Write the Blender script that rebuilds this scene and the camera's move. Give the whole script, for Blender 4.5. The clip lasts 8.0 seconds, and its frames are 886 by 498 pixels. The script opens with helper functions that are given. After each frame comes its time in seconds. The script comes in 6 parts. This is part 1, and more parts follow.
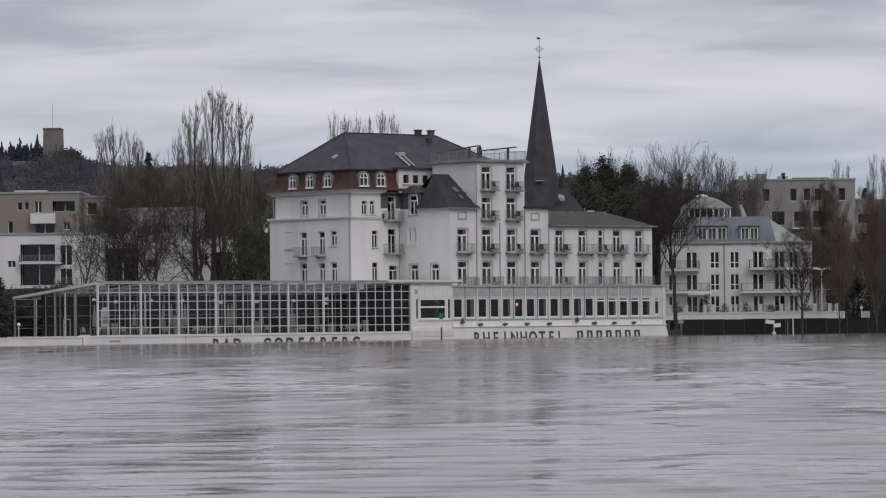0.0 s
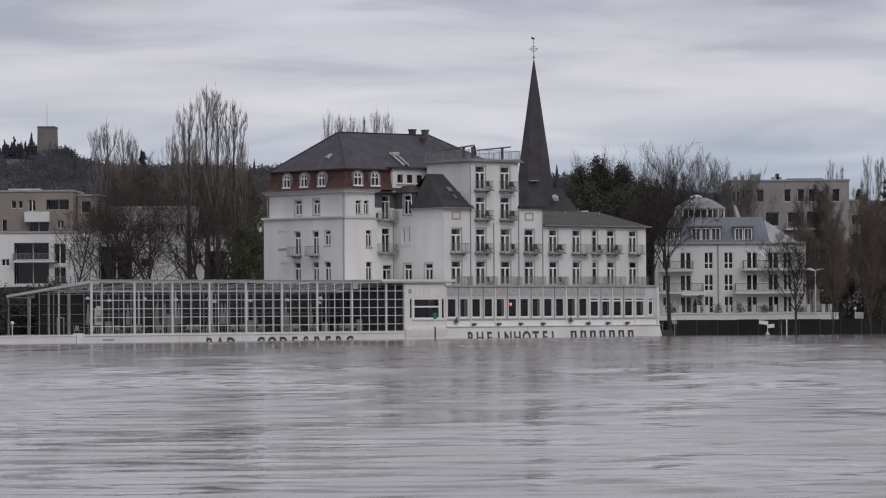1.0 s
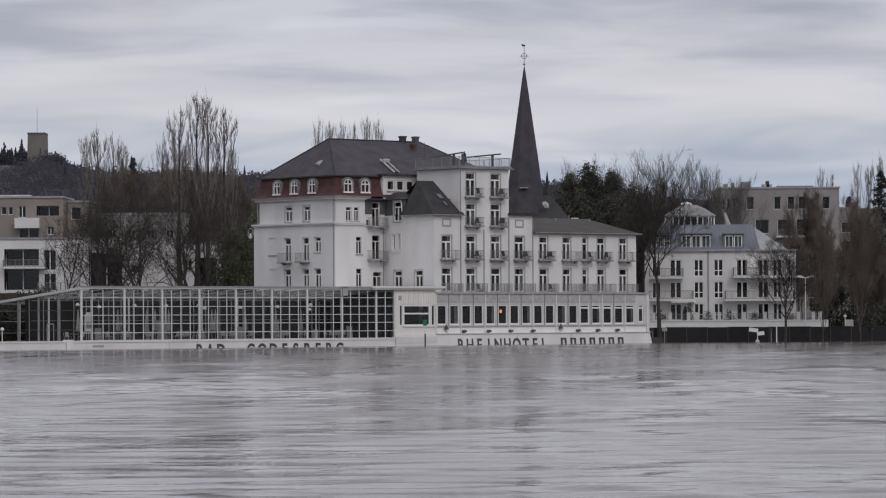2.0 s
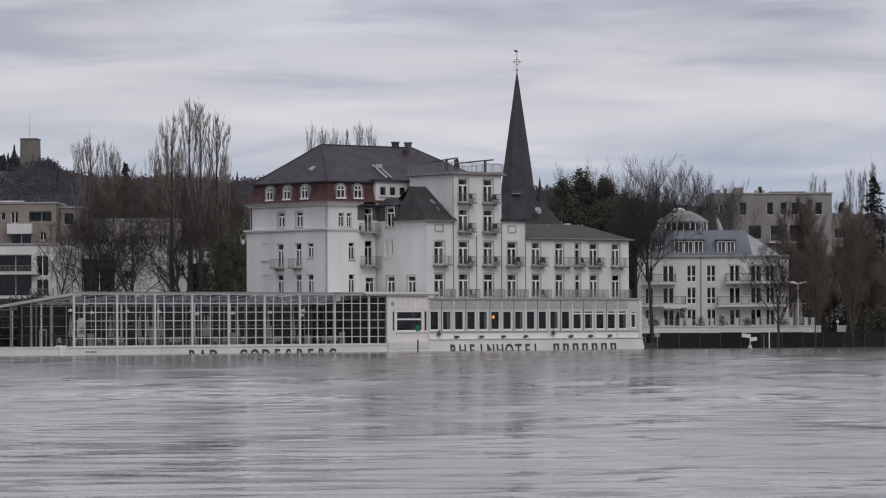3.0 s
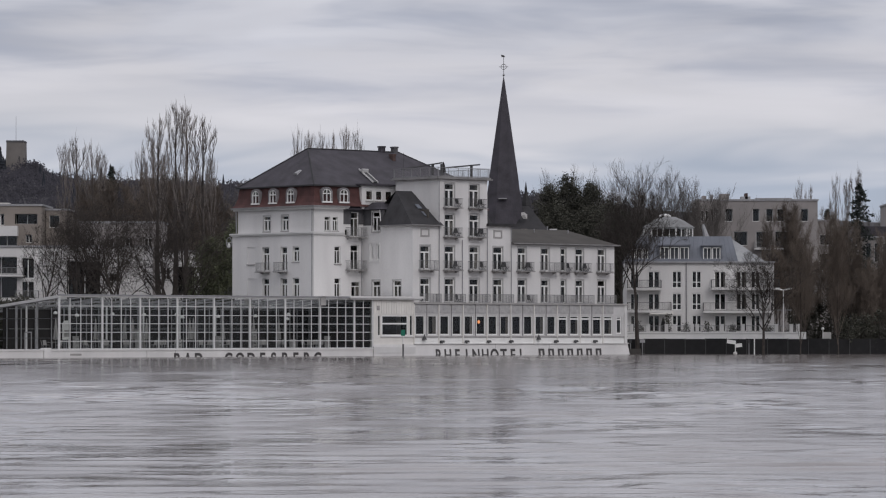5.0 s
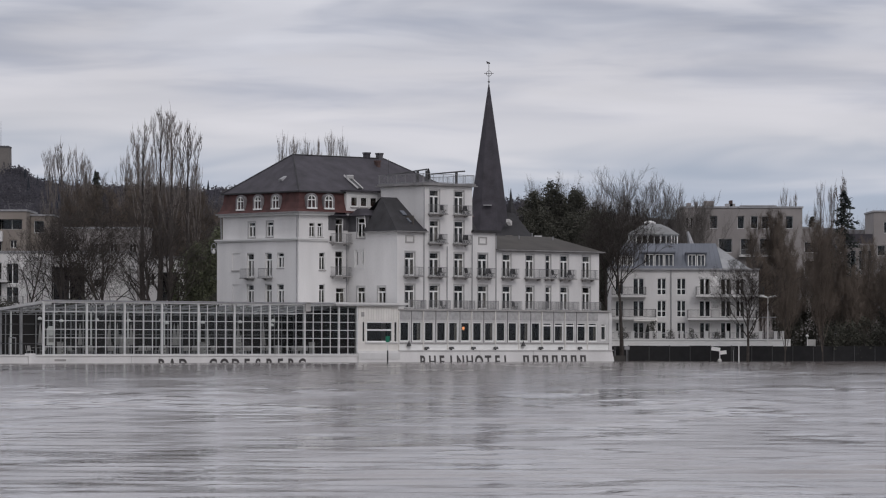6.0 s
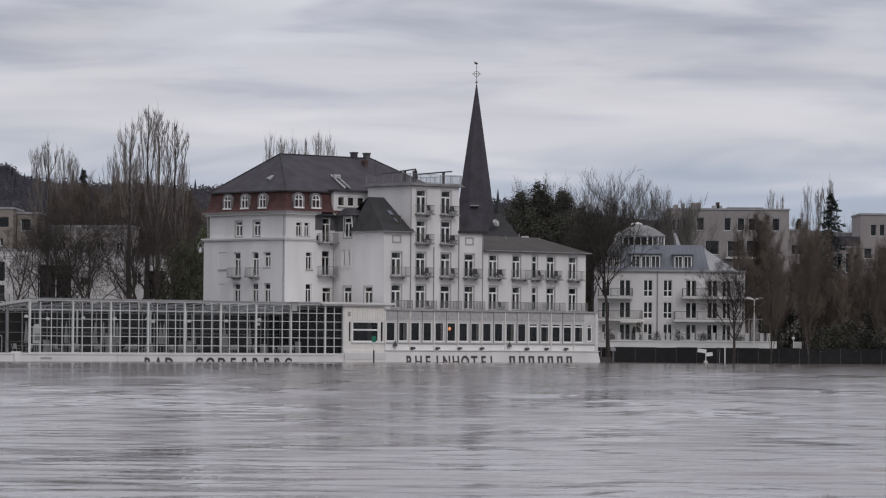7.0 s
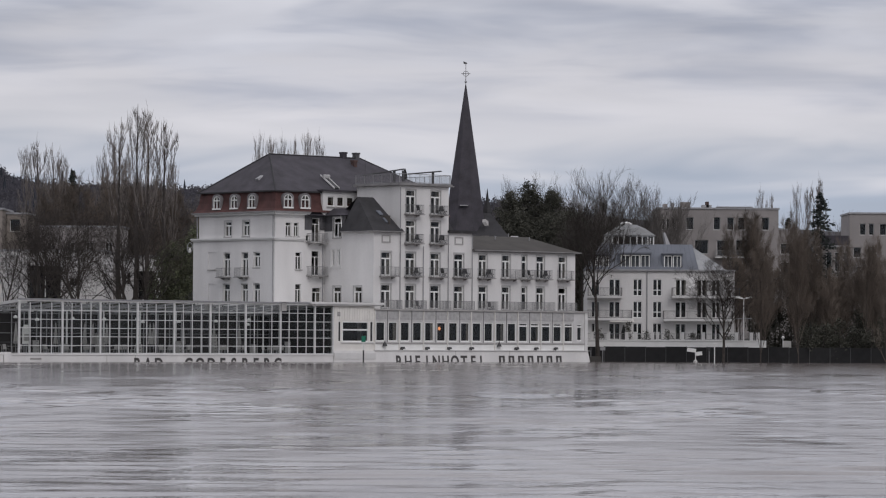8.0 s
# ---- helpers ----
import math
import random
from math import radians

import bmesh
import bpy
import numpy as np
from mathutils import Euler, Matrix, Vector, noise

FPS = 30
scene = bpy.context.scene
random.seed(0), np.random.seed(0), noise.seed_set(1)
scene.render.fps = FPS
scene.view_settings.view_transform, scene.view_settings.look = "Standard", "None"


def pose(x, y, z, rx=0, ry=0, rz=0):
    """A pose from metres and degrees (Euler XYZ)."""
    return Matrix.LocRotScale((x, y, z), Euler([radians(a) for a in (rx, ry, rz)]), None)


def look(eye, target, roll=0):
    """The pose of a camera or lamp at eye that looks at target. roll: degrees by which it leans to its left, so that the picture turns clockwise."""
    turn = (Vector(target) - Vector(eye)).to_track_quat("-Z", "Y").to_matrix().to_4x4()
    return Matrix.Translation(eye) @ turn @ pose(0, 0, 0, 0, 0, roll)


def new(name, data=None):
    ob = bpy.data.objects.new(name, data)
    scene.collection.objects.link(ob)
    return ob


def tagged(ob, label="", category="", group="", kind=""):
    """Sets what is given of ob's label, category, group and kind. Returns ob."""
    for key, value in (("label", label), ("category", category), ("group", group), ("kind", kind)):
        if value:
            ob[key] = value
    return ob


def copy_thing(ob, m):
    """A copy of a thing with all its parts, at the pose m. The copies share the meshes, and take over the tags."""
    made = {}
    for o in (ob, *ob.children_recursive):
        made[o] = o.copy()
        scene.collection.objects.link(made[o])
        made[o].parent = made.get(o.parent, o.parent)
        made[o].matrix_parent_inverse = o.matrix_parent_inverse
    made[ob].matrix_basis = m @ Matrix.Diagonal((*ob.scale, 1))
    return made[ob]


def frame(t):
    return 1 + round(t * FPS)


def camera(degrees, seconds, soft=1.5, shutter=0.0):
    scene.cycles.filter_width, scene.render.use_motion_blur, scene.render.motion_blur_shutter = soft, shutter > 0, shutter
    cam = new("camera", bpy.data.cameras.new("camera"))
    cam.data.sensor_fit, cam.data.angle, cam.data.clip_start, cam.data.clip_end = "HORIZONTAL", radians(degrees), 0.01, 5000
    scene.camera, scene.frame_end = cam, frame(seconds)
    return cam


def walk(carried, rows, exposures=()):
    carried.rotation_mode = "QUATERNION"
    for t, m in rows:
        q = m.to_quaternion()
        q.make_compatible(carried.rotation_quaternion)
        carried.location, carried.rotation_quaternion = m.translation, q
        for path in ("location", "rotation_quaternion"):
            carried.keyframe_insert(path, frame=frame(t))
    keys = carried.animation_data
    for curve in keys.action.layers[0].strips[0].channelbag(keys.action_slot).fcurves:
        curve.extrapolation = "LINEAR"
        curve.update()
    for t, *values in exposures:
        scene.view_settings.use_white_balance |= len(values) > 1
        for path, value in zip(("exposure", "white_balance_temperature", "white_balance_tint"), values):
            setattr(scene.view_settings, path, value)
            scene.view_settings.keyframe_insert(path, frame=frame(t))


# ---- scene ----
cam = camera(13.97, 8.0, soft=1.15)
walk(cam, [
    (0.0, pose(0, 0, 2.6, 91.053, 0.596, 1.225)),
    (0.5, pose(0, 0, 2.6, 91.061, 0.293, 1.197)),
    (1.0, pose(0, 0, 2.6, 91.047, 0.415, 1.125)),
    (1.5, pose(0, 0, 2.6, 91.094, 0.350, 1.042)),
    (3.0, pose(0, 0, 2.6, 91.245, 0.330, 0.851)),
    (3.5, pose(0, 0, 2.6, 91.276, 0.179, 0.799)),
    (4.0, pose(0, 0, 2.6, 91.295, 0.051, 0.785)),
    (5.5, pose(0, 0, 2.6, 91.363, -0.025, 0.505)),
    (6.0, pose(0, 0, 2.6, 91.420, -0.124, 0.374)),
    (6.5, pose(0, 0, 2.6, 91.412, -0.365, 0.277)),
    (7.0, pose(0, 0, 2.6, 91.425, -0.451, 0.156)),
    (7.5, pose(0, 0, 2.6, 91.432, -0.342, 0.073)),
    (8.0, pose(0, 0, 2.6, 91.423, -0.346, -0.008)),
], [(0.0, 0.0, 6450, 14), (8.0, 0.0, 6450, 14)])

# ---------------------------------------------------------------- world and sun
SUN_EL, SUN_AZ = radians(38), radians(154)     # azimuth clockwise from +y
world = bpy.data.worlds.new("overcast_sky")
scene.world = world
world.use_nodes = True
wn, wl = world.node_tree.nodes, world.node_tree.links
wn.clear()
w_out = wn.new("ShaderNodeOutputWorld")
sky = wn.new("ShaderNodeTexSky")
sky.sky_type, sky.sun_disc = "NISHITA", False
sky.sun_elevation, sky.sun_rotation = SUN_EL, SUN_AZ
bg_sky = wn.new("ShaderNodeBackground")
bg_sky.inputs["Strength"].default_value = 0.06
wl.new(sky.outputs[0], bg_sky.inputs["Color"])
co = wn.new("ShaderNodeTexCoord")
stretch = wn.new("ShaderNodeMapping")
stretch.inputs["Scale"].default_value = (13, 6, 70)
wl.new(co.outputs["Generated"], stretch.inputs["Vector"])
billow = wn.new("ShaderNodeTexNoise")
billow.inputs["Scale"].default_value, billow.inputs["Detail"].default_value = 1.0, 3.5
billow.inputs["Roughness"].default_value, billow.inputs["Distortion"].default_value = 0.45, 0.5
wl.new(stretch.outputs[0], billow.inputs["Vector"])
sep = wn.new("ShaderNodeSeparateXYZ")
wl.new(co.outputs["Generated"], sep.inputs[0])
wob = wn.new("ShaderNodeMath")
wob.operation = "MULTIPLY_ADD"
wob.inputs[1].default_value, wob.inputs[2].default_value = 0.05, -0.025
wl.new(billow.outputs["Fac"], wob.inputs[0])
lift = wn.new("ShaderNodeMath")
lift.operation = "ADD"
wl.new(sep.outputs["Z"], lift.inputs[0])
wl.new(wob.outputs[0], lift.inputs[1])
wide = wn.new("ShaderNodeMapRange")
wide.inputs["From Max"].default_value = 0.2
wl.new(lift.outputs[0], wide.inputs["Value"])
deck = wn.new("ShaderNodeValToRGB")
deck.color_ramp.interpolation = "B_SPLINE"
STOPS = ((0.0, (0.50, 0.55, 0.62)), (0.17, (0.36, 0.43, 0.53)), (0.215, (0.44, 0.49, 0.57)), (0.262, (0.63, 0.64, 0.67)),
         (0.35, (0.65, 0.65, 0.675)), (0.42, (0.50, 0.52, 0.57)), (0.54, (0.66, 0.67, 0.70)), (1.0, (0.80, 0.80, 0.815)))
for i, (at, c) in enumerate(STOPS):
    e = deck.color_ramp.elements[i] if i < 2 else deck.color_ramp.elements.new(at)
    e.position, e.color = at, (*c, 1)
wl.new(wide.outputs[0], deck.inputs["Fac"])
shade = wn.new("ShaderNodeMapRange")
shade.inputs["From Min"].default_value, shade.inputs["From Max"].default_value = 0.3, 0.7
shade.inputs["To Min"].default_value, shade.inputs["To Max"].default_value = 0.95, 1.13
wl.new(billow.outputs["Fac"], shade.inputs["Value"])
# long grey rolls under the pale deck
rolls_at = wn.new("ShaderNodeMapping")
rolls_at.inputs["Scale"].default_value = (13, 5, 95)
rolls_at.inputs["Location"].default_value = (3.1, 0.0, 7.4)
rolls_at.inputs["Rotation"].default_value = (0, radians(1.2), 0)
wl.new(co.outputs["Generated"], rolls_at.inputs["Vector"])
rolls = wn.new("ShaderNodeTexNoise")
rolls.inputs["Scale"].default_value, rolls.inputs["Detail"].default_value = 1.0, 4.0
rolls.inputs["Roughness"].default_value, rolls.inputs["Distortion"].default_value = 0.5, 0.35
wl.new(rolls_at.outputs[0], rolls.inputs["Vector"])
grey = wn.new("ShaderNodeMapRange")
grey.interpolation_type = "SMOOTHSTEP"
grey.inputs["From Min"].default_value, grey.inputs["From Max"].default_value = 0.38, 0.70
grey.inputs["To Max"].default_value = 0.72
wl.new(rolls.outputs["Fac"], grey.inputs["Value"])
above = wn.new("ShaderNodeMapRange")
above.interpolation_type = "SMOOTHSTEP"
above.inputs["From Min"].default_value, above.inputs["From Max"].default_value = 0.052, 0.080
wl.new(lift.outputs[0], above.inputs["Value"])
share = wn.new("ShaderNodeMath")
share.operation = "MULTIPLY"
wl.new(grey.outputs[0], share.inputs[0])
wl.new(above.outputs[0], share.inputs[1])
cloud_mix = wn.new("ShaderNodeMix")
cloud_mix.data_type = "RGBA"
cloud_mix.inputs[7].default_value = (0.31, 0.345, 0.425, 1)
wl.new(share.outputs[0], cloud_mix.inputs[0])
wl.new(deck.outputs[0], cloud_mix.inputs[6])
bg_cloud = wn.new("ShaderNodeBackground")
wl.new(cloud_mix.outputs[2], bg_cloud.inputs["Color"])
wl.new(shade.outputs[0], bg_cloud.inputs["Strength"])
w_mix = wn.new("ShaderNodeMixShader")
w_mix.inputs[0].default_value = 0.93
wl.new(bg_sky.outputs[0], w_mix.inputs[1])
wl.new(bg_cloud.outputs[0], w_mix.inputs[2])
wl.new(w_mix.outputs[0], w_out.inputs[0])

sun_data = bpy.data.lights.new("sun", "SUN")
sun_data.energy, sun_data.angle, sun_data.color = 0.7, radians(25), (1.0, 0.97, 0.93)
sun = new("sun", sun_data)
sun_from = Vector((math.sin(SUN_AZ) * math.cos(SUN_EL), math.cos(SUN_AZ) * math.cos(SUN_EL), math.sin(SUN_EL)))
sun.matrix_world = look(sun_from * 300, (0, 0, 0))


# ---------------------------------------------------------------- materials
def surf(name, col, rough=0.8, var=0.15, scale=0.6, fine=9.0, bump=0.15, metal=0.0, each=0.0, tint=None, stretch_z=1.0):
    """A surface with coarse stains, fine grain and relief; each: how much alike pieces differ."""
    m = bpy.data.materials.new(name)
    m.use_nodes = True
    n, l = m.node_tree.nodes, m.node_tree.links
    p = n["Principled BSDF"]
    p.inputs["Roughness"].default_value, p.inputs["Metallic"].default_value = rough, metal
    tc = n.new("ShaderNodeTexCoord")
    mp = n.new("ShaderNodeMapping")
    mp.inputs["Scale"].default_value = (1, 1, stretch_z)
    l.new(tc.outputs["Object"], mp.inputs["Vector"])
    a, b = n.new("ShaderNodeTexNoise"), n.new("ShaderNodeTexNoise")
    a.inputs["Scale"].default_value, a.inputs["Detail"].default_value = scale, 4
    b.inputs["Scale"].default_value, b.inputs["Detail"].default_value = fine, 3
    l.new(mp.outputs[0], a.inputs["Vector"])
    l.new(tc.outputs["Object"], b.inputs["Vector"])
    mix = n.new("ShaderNodeMath")
    mix.operation = "MULTIPLY_ADD"
    mix.inputs[1].default_value = 0.4
    l.new(b.outputs["Fac"], mix.inputs[0])
    l.new(a.outputs["Fac"], mix.inputs[2])
    rng = n.new("ShaderNodeMapRange")
    rng.inputs["From Min"].default_value, rng.inputs["From Max"].default_value = 0.45, 0.95
    l.new(mix.outputs[0], rng.inputs["Value"])
    cm = n.new("ShaderNodeMix")
    cm.data_type = "RGBA"
    lo = tint or tuple(c * (1 - 1.6 * var) for c in col)
    hi = tuple(min(1, c * (1 + 0.6 * var)) for c in col)
    cm.inputs[6].default_value, cm.inputs[7].default_value = (*lo, 1), (*hi, 1)
    l.new(rng.outputs[0], cm.inputs[0])
    out = cm.outputs[2]
    if each:
        oi = n.new("ShaderNodeObjectInfo")
        vr = n.new("ShaderNodeMapRange")
        vr.inputs["To Min"].default_value, vr.inputs["To Max"].default_value = 1 - each, 1 + each
        l.new(oi.outputs["Random"], vr.inputs["Value"])
        hs = n.new("ShaderNodeHueSaturation")
        l.new(vr.outputs[0], hs.inputs["Value"])
        l.new(out, hs.inputs["Color"])
        out = hs.outputs[0]
    l.new(out, p.inputs["Base Color"])
    if bump:
        bp = n.new("ShaderNodeBump")
        bp.inputs["Strength"].default_value, bp.inputs["Distance"].default_value = bump, 0.05
        l.new(mix.outputs[0], bp.inputs["Height"])
        l.new(bp.outputs[0], p.inputs["Normal"])
    return m


def glass(name, tint=(0.78, 0.775, 0.765), gloss=0.04, share=0.03):
    m = bpy.data.materials.new(name)
    m.use_nodes = True
    n, l = m.node_tree.nodes, m.node_tree.links
    n.clear()
    o, t, g, mx = (n.new("ShaderNode" + k) for k in ("OutputMaterial", "BsdfTransparent", "BsdfGlossy", "MixShader"))
    t.inputs["Color"].default_value = (*tint, 1)
    g.inputs["Roughness"].default_value = gloss
    mx.inputs[0].default_value = share
    l.new(t.outputs[0], mx.inputs[1])
    l.new(g.outputs[0], mx.inputs[2])
    l.new(mx.outputs[0], o.inputs[0])
    return m


def glow(name, col, strength):
    m = bpy.data.materials.new(name)
    m.use_nodes = True
    p = m.node_tree.nodes["Principled BSDF"]
    p.inputs["Base Color"].default_value = (*col, 1)
    p.inputs["Emission Color"].default_value, p.inputs["Emission Strength"].default_value = (*col, 1), strength
    return m


EAVE = surf("weathered_eaves_metal", (0.24, 0.235, 0.235), 0.7, 0.2, 1.2, 9, 0.1)
RENDER_WHITE = surf("white_render", (0.71, 0.70, 0.69), 0.85, 0.10, 0.35, 7, 0.1, stretch_z=0.25)
TRIM = surf("white_trim", (0.66, 0.655, 0.645), 0.7, 0.06, 0.8, 9, 0.08)
FRAME = surf("white_frame", (0.82, 0.82, 0.80), 0.5, 0.05, 1.0, 9, 0.0)
STONE_GREY = surf("grey_stone_sill", (0.38, 0.37, 0.36), 0.85, 0.15, 1.5, 12, 0.2)
SLATE = surf("slate", (0.054, 0.049, 0.060), 0.75, 0.3, 0.7, 6, 0.5)
SLATE_DARK = surf("weathered_slate", (0.038, 0.037, 0.040), 0.8, 0.3, 0.8, 7, 0.5)
RED_TILE = surf("red_brown_tile", (0.085, 0.034, 0.031), 0.8, 0.3, 0.9, 7, 0.5)
ROOF_FELT = surf("brown_grey_roofing", (0.064, 0.058, 0.052), 0.85, 0.2, 0.5, 5, 0.3)
ZINC = surf("zinc_sheet", (0.17, 0.185, 0.215), 0.65, 0.15, 0.4, 6, 0.1, metal=0.2)
BRICK = surf("chimney_brick", (0.10, 0.062, 0.055), 0.9, 0.3, 2, 12, 0.4)
# one grey for the stone surround and the reveal's shadow painted with it
RIM = surf("surround_and_reveal_shade", (0.48, 0.475, 0.47), 0.85, 0.12, 1.5, 12, 0.1)
RAIL = surf("grey_railing_paint", (0.24, 0.24, 0.245), 0.5, 0.1, 2, 12, 0.0)
DARK_METAL = surf("dark_metal", (0.05, 0.05, 0.052), 0.5, 0.2, 2, 12, 0.0)
PIPE = surf("zinc_pipe", (0.34, 0.34, 0.35), 0.5, 0.15, 2, 12, 0.0, metal=0.3)
CURTAIN = surf("curtain_cloth", (0.55, 0.53, 0.49), 0.9, 0.15, 1.5, 10, 0.2, each=0.25)
# room surfaces take a dark base colour that stands in for dim rooms
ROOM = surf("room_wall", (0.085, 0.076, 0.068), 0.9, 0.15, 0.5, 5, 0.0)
CREAM = surf("cream_panel", (0.76, 0.74, 0.70), 0.7, 0.06, 0.8, 9, 0.1, each=0.03)
BAND = surf("grey_patterned_band", (0.43, 0.425, 0.425), 0.7, 0.18, 2.2, 10, 0.2)
VERANDA_GREY = surf("veranda_grey_paint", (0.58, 0.575, 0.57), 0.75, 0.1, 0.9, 9, 0.1)
HOOD = surf("lead_dormer_hood", (0.20, 0.19, 0.195), 0.7, 0.2, 1.5, 9, 0.1)
TIMBER = surf("dark_brown_timber", (0.052, 0.040, 0.034), 0.85, 0.25, 0.6, 8, 0.2, each=0.12)
# near-black base colour paints in the gloom of interiors behind glass
DARK_INSIDE = surf("near_black_interior", (0.011, 0.009, 0.009), 0.7, 0.3, 0.8, 8, 0.1)
PALE_SHEET = surf("pale_roof_sheeting", (0.36, 0.37, 0.38), 0.6, 0.25, 0.6, 6, 0.1)
LANTERN_GREY = surf("pale_grey_roofing", (0.21, 0.215, 0.215), 0.7, 0.15, 0.8, 8, 0.2)
SLATE_HUNG = surf("slate_hung_wall", (0.10, 0.098, 0.105), 0.75, 0.25, 1.2, 9, 0.4)
THIN_STEEL = surf("grey_white_steel", (0.62, 0.62, 0.62), 0.5, 0.15, 1.0, 9, 0.0)
TWIG_GREY = surf("dark_grey_twigs", (0.115, 0.105, 0.098), 0.95, 0.2, 0.3, 8, 0.0, each=0.15)
STEEL = surf("white_steel", (0.66, 0.66, 0.655), 0.5, 0.1, 1.0, 9, 0.0)
PANE = glass("window_glass")
CLEAR = glass("clear_glass", (0.87, 0.88, 0.875), 0.02, 0.012)
LETTER = surf("dark_letter_paint", (0.06, 0.055, 0.055), 0.6, 0.2, 3, 12, 0.0)
BEIGE = surf("beige_render", (0.25, 0.22, 0.195), 0.85, 0.08, 0.35, 6, 0.1)
GREY_RENDER = surf("grey_render", (0.29, 0.27, 0.262), 0.85, 0.1, 0.35, 6, 0.1)
HEDGE = surf("black_fence_cloth", (0.012, 0.012, 0.013), 0.8, 0.3, 1.5, 10, 0.4)
CONCRETE = surf("pale_concrete", (0.55, 0.54, 0.52), 0.85, 0.12, 0.7, 9, 0.2, each=0.06)
BARK = surf("bark", (0.058, 0.049, 0.044), 0.95, 0.3, 2, 14, 0.5, each=0.2)
TWIG = surf("brown_twigs", (0.150, 0.122, 0.100), 0.95, 0.25, 0.3, 8, 0.0, each=0.22)
TWIG_PALE = surf("pale_twigs", (0.215, 0.19, 0.175), 0.95, 0.2, 0.3, 8, 0.0, each=0.1)
NEEDLE = surf("dark_needles", (0.032, 0.04, 0.036), 0.9, 0.3, 0.5, 8, 0.0, each=0.2)
LEAF = surf("evergreen_leaf", (0.068, 0.068, 0.053), 0.95, 0.2, 0.4, 8, 0.0, each=0.2)
IVY = surf("ivy_leaf", (0.095, 0.105, 0.06), 0.85, 0.3, 0.4, 8, 0.0, each=0.2)
# hill tones lean to blue: distance haze is put into the base colour
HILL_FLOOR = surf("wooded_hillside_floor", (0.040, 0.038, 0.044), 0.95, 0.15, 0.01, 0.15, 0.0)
FAR_WOOD = surf("hazed_bare_wood", (0.056, 0.054, 0.066), 0.95, 0.18, 0.012, 0.2, 0.0)
FAR_FIR = surf("hazed_fir", (0.022, 0.027, 0.036), 0.95, 0.2, 0.02, 0.4, 0.0)
CASTLE = surf("old_rubble_stone", (0.185, 0.17, 0.158), 0.9, 0.15, 0.12, 0.8, 0.3)
PLASTIC_WHITE = surf("white_plastic", (0.75, 0.75, 0.73), 0.5, 0.08, 2, 10, 0.0)
GREEN = surf("green_paint", (0.0, 0.17, 0.10), 0.5, 0.1, 3, 10, 0.0)
LAMP_WARM = glow("warm_bulb", (1.0, 0.40, 0.16), 1.3)


def water_material():
    m = bpy.data.materials.new("flood_water")
    m.use_nodes = True
    n, l = m.node_tree.nodes, m.node_tree.links
    p = n["Principled BSDF"]
    p.inputs["IOR"].default_value = 1.33
    tc = n.new("ShaderNodeTexCoord")

    def waves(sx, sy, detail, rough=0.55):
        mp = n.new("ShaderNodeMapping")
        mp.inputs["Scale"].default_value = (sx, sy, 1)
        mp.inputs["Rotation"].default_value = (0, 0, radians(4))
        l.new(tc.outputs["Object"], mp.inputs["Vector"])
        t = n.new("ShaderNodeTexNoise")
        t.inputs["Scale"].default_value, t.inputs["Detail"].default_value = 1, detail
        t.inputs["Roughness"].default_value, t.inputs["Distortion"].default_value = rough, 0.6
        l.new(mp.outputs[0], t.inputs["Vector"])
        return t.outputs["Fac"]
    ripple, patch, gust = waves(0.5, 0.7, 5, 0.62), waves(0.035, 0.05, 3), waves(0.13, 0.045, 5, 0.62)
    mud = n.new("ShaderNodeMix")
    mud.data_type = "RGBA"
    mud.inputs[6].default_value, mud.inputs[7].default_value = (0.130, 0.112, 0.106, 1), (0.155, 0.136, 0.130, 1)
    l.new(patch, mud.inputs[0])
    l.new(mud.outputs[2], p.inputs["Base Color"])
    b2 = n.new("ShaderNodeBump")
    b2.inputs["Strength"].default_value, b2.inputs["Distance"].default_value = 0.6, 0.35
    ruffle = n.new("ShaderNodeMapRange")
    ruffle.inputs["From Min"].default_value, ruffle.inputs["From Max"].default_value = 0.47, 0.66
    ruffle.inputs["To Min"].default_value, ruffle.inputs["To Max"].default_value = 0.06, 0.22
    l.new(gust, ruffle.inputs["Value"])
    l.new(ruffle.outputs[0], b2.inputs["Strength"])
    dull = n.new("ShaderNodeMapRange")
    dull.inputs["From Min"].default_value, dull.inputs["From Max"].default_value = 0.475, 0.565
    dull.inputs["To Min"].default_value, dull.inputs["To Max"].default_value = 0.15, 0.015
    place = n.new("ShaderNodeSeparateXYZ")
    l.new(tc.outputs["Object"], place.inputs[0])
    lee = n.new("ShaderNodeMapRange")
    lee.interpolation_type = "SMOOTHSTEP"
    lee.inputs["From Min"].default_value, lee.inputs["From Max"].default_value = 130, 260
    lee.inputs["To Min"].default_value, lee.inputs["To Max"].default_value = 0.0, -0.075
    l.new(place.outputs["Y"], lee.inputs["Value"])
    open_water = n.new("ShaderNodeMath")
    open_water.operation = "ADD"
    l.new(gust, open_water.inputs[0])
    l.new(lee.outputs[0], open_water.inputs[1])
    l.new(open_water.outputs[0], dull.inputs["Value"])
    l.new(dull.outputs[0], p.inputs["Roughness"])
    l.new(ripple, b2.inputs["Height"])
    l.new(b2.outputs[0], p.inputs["Normal"])
    return m


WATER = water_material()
GROUND = surf("winter_ground", (0.055, 0.050, 0.045), 0.95, 0.3, 0.05, 1.5, 0.3)


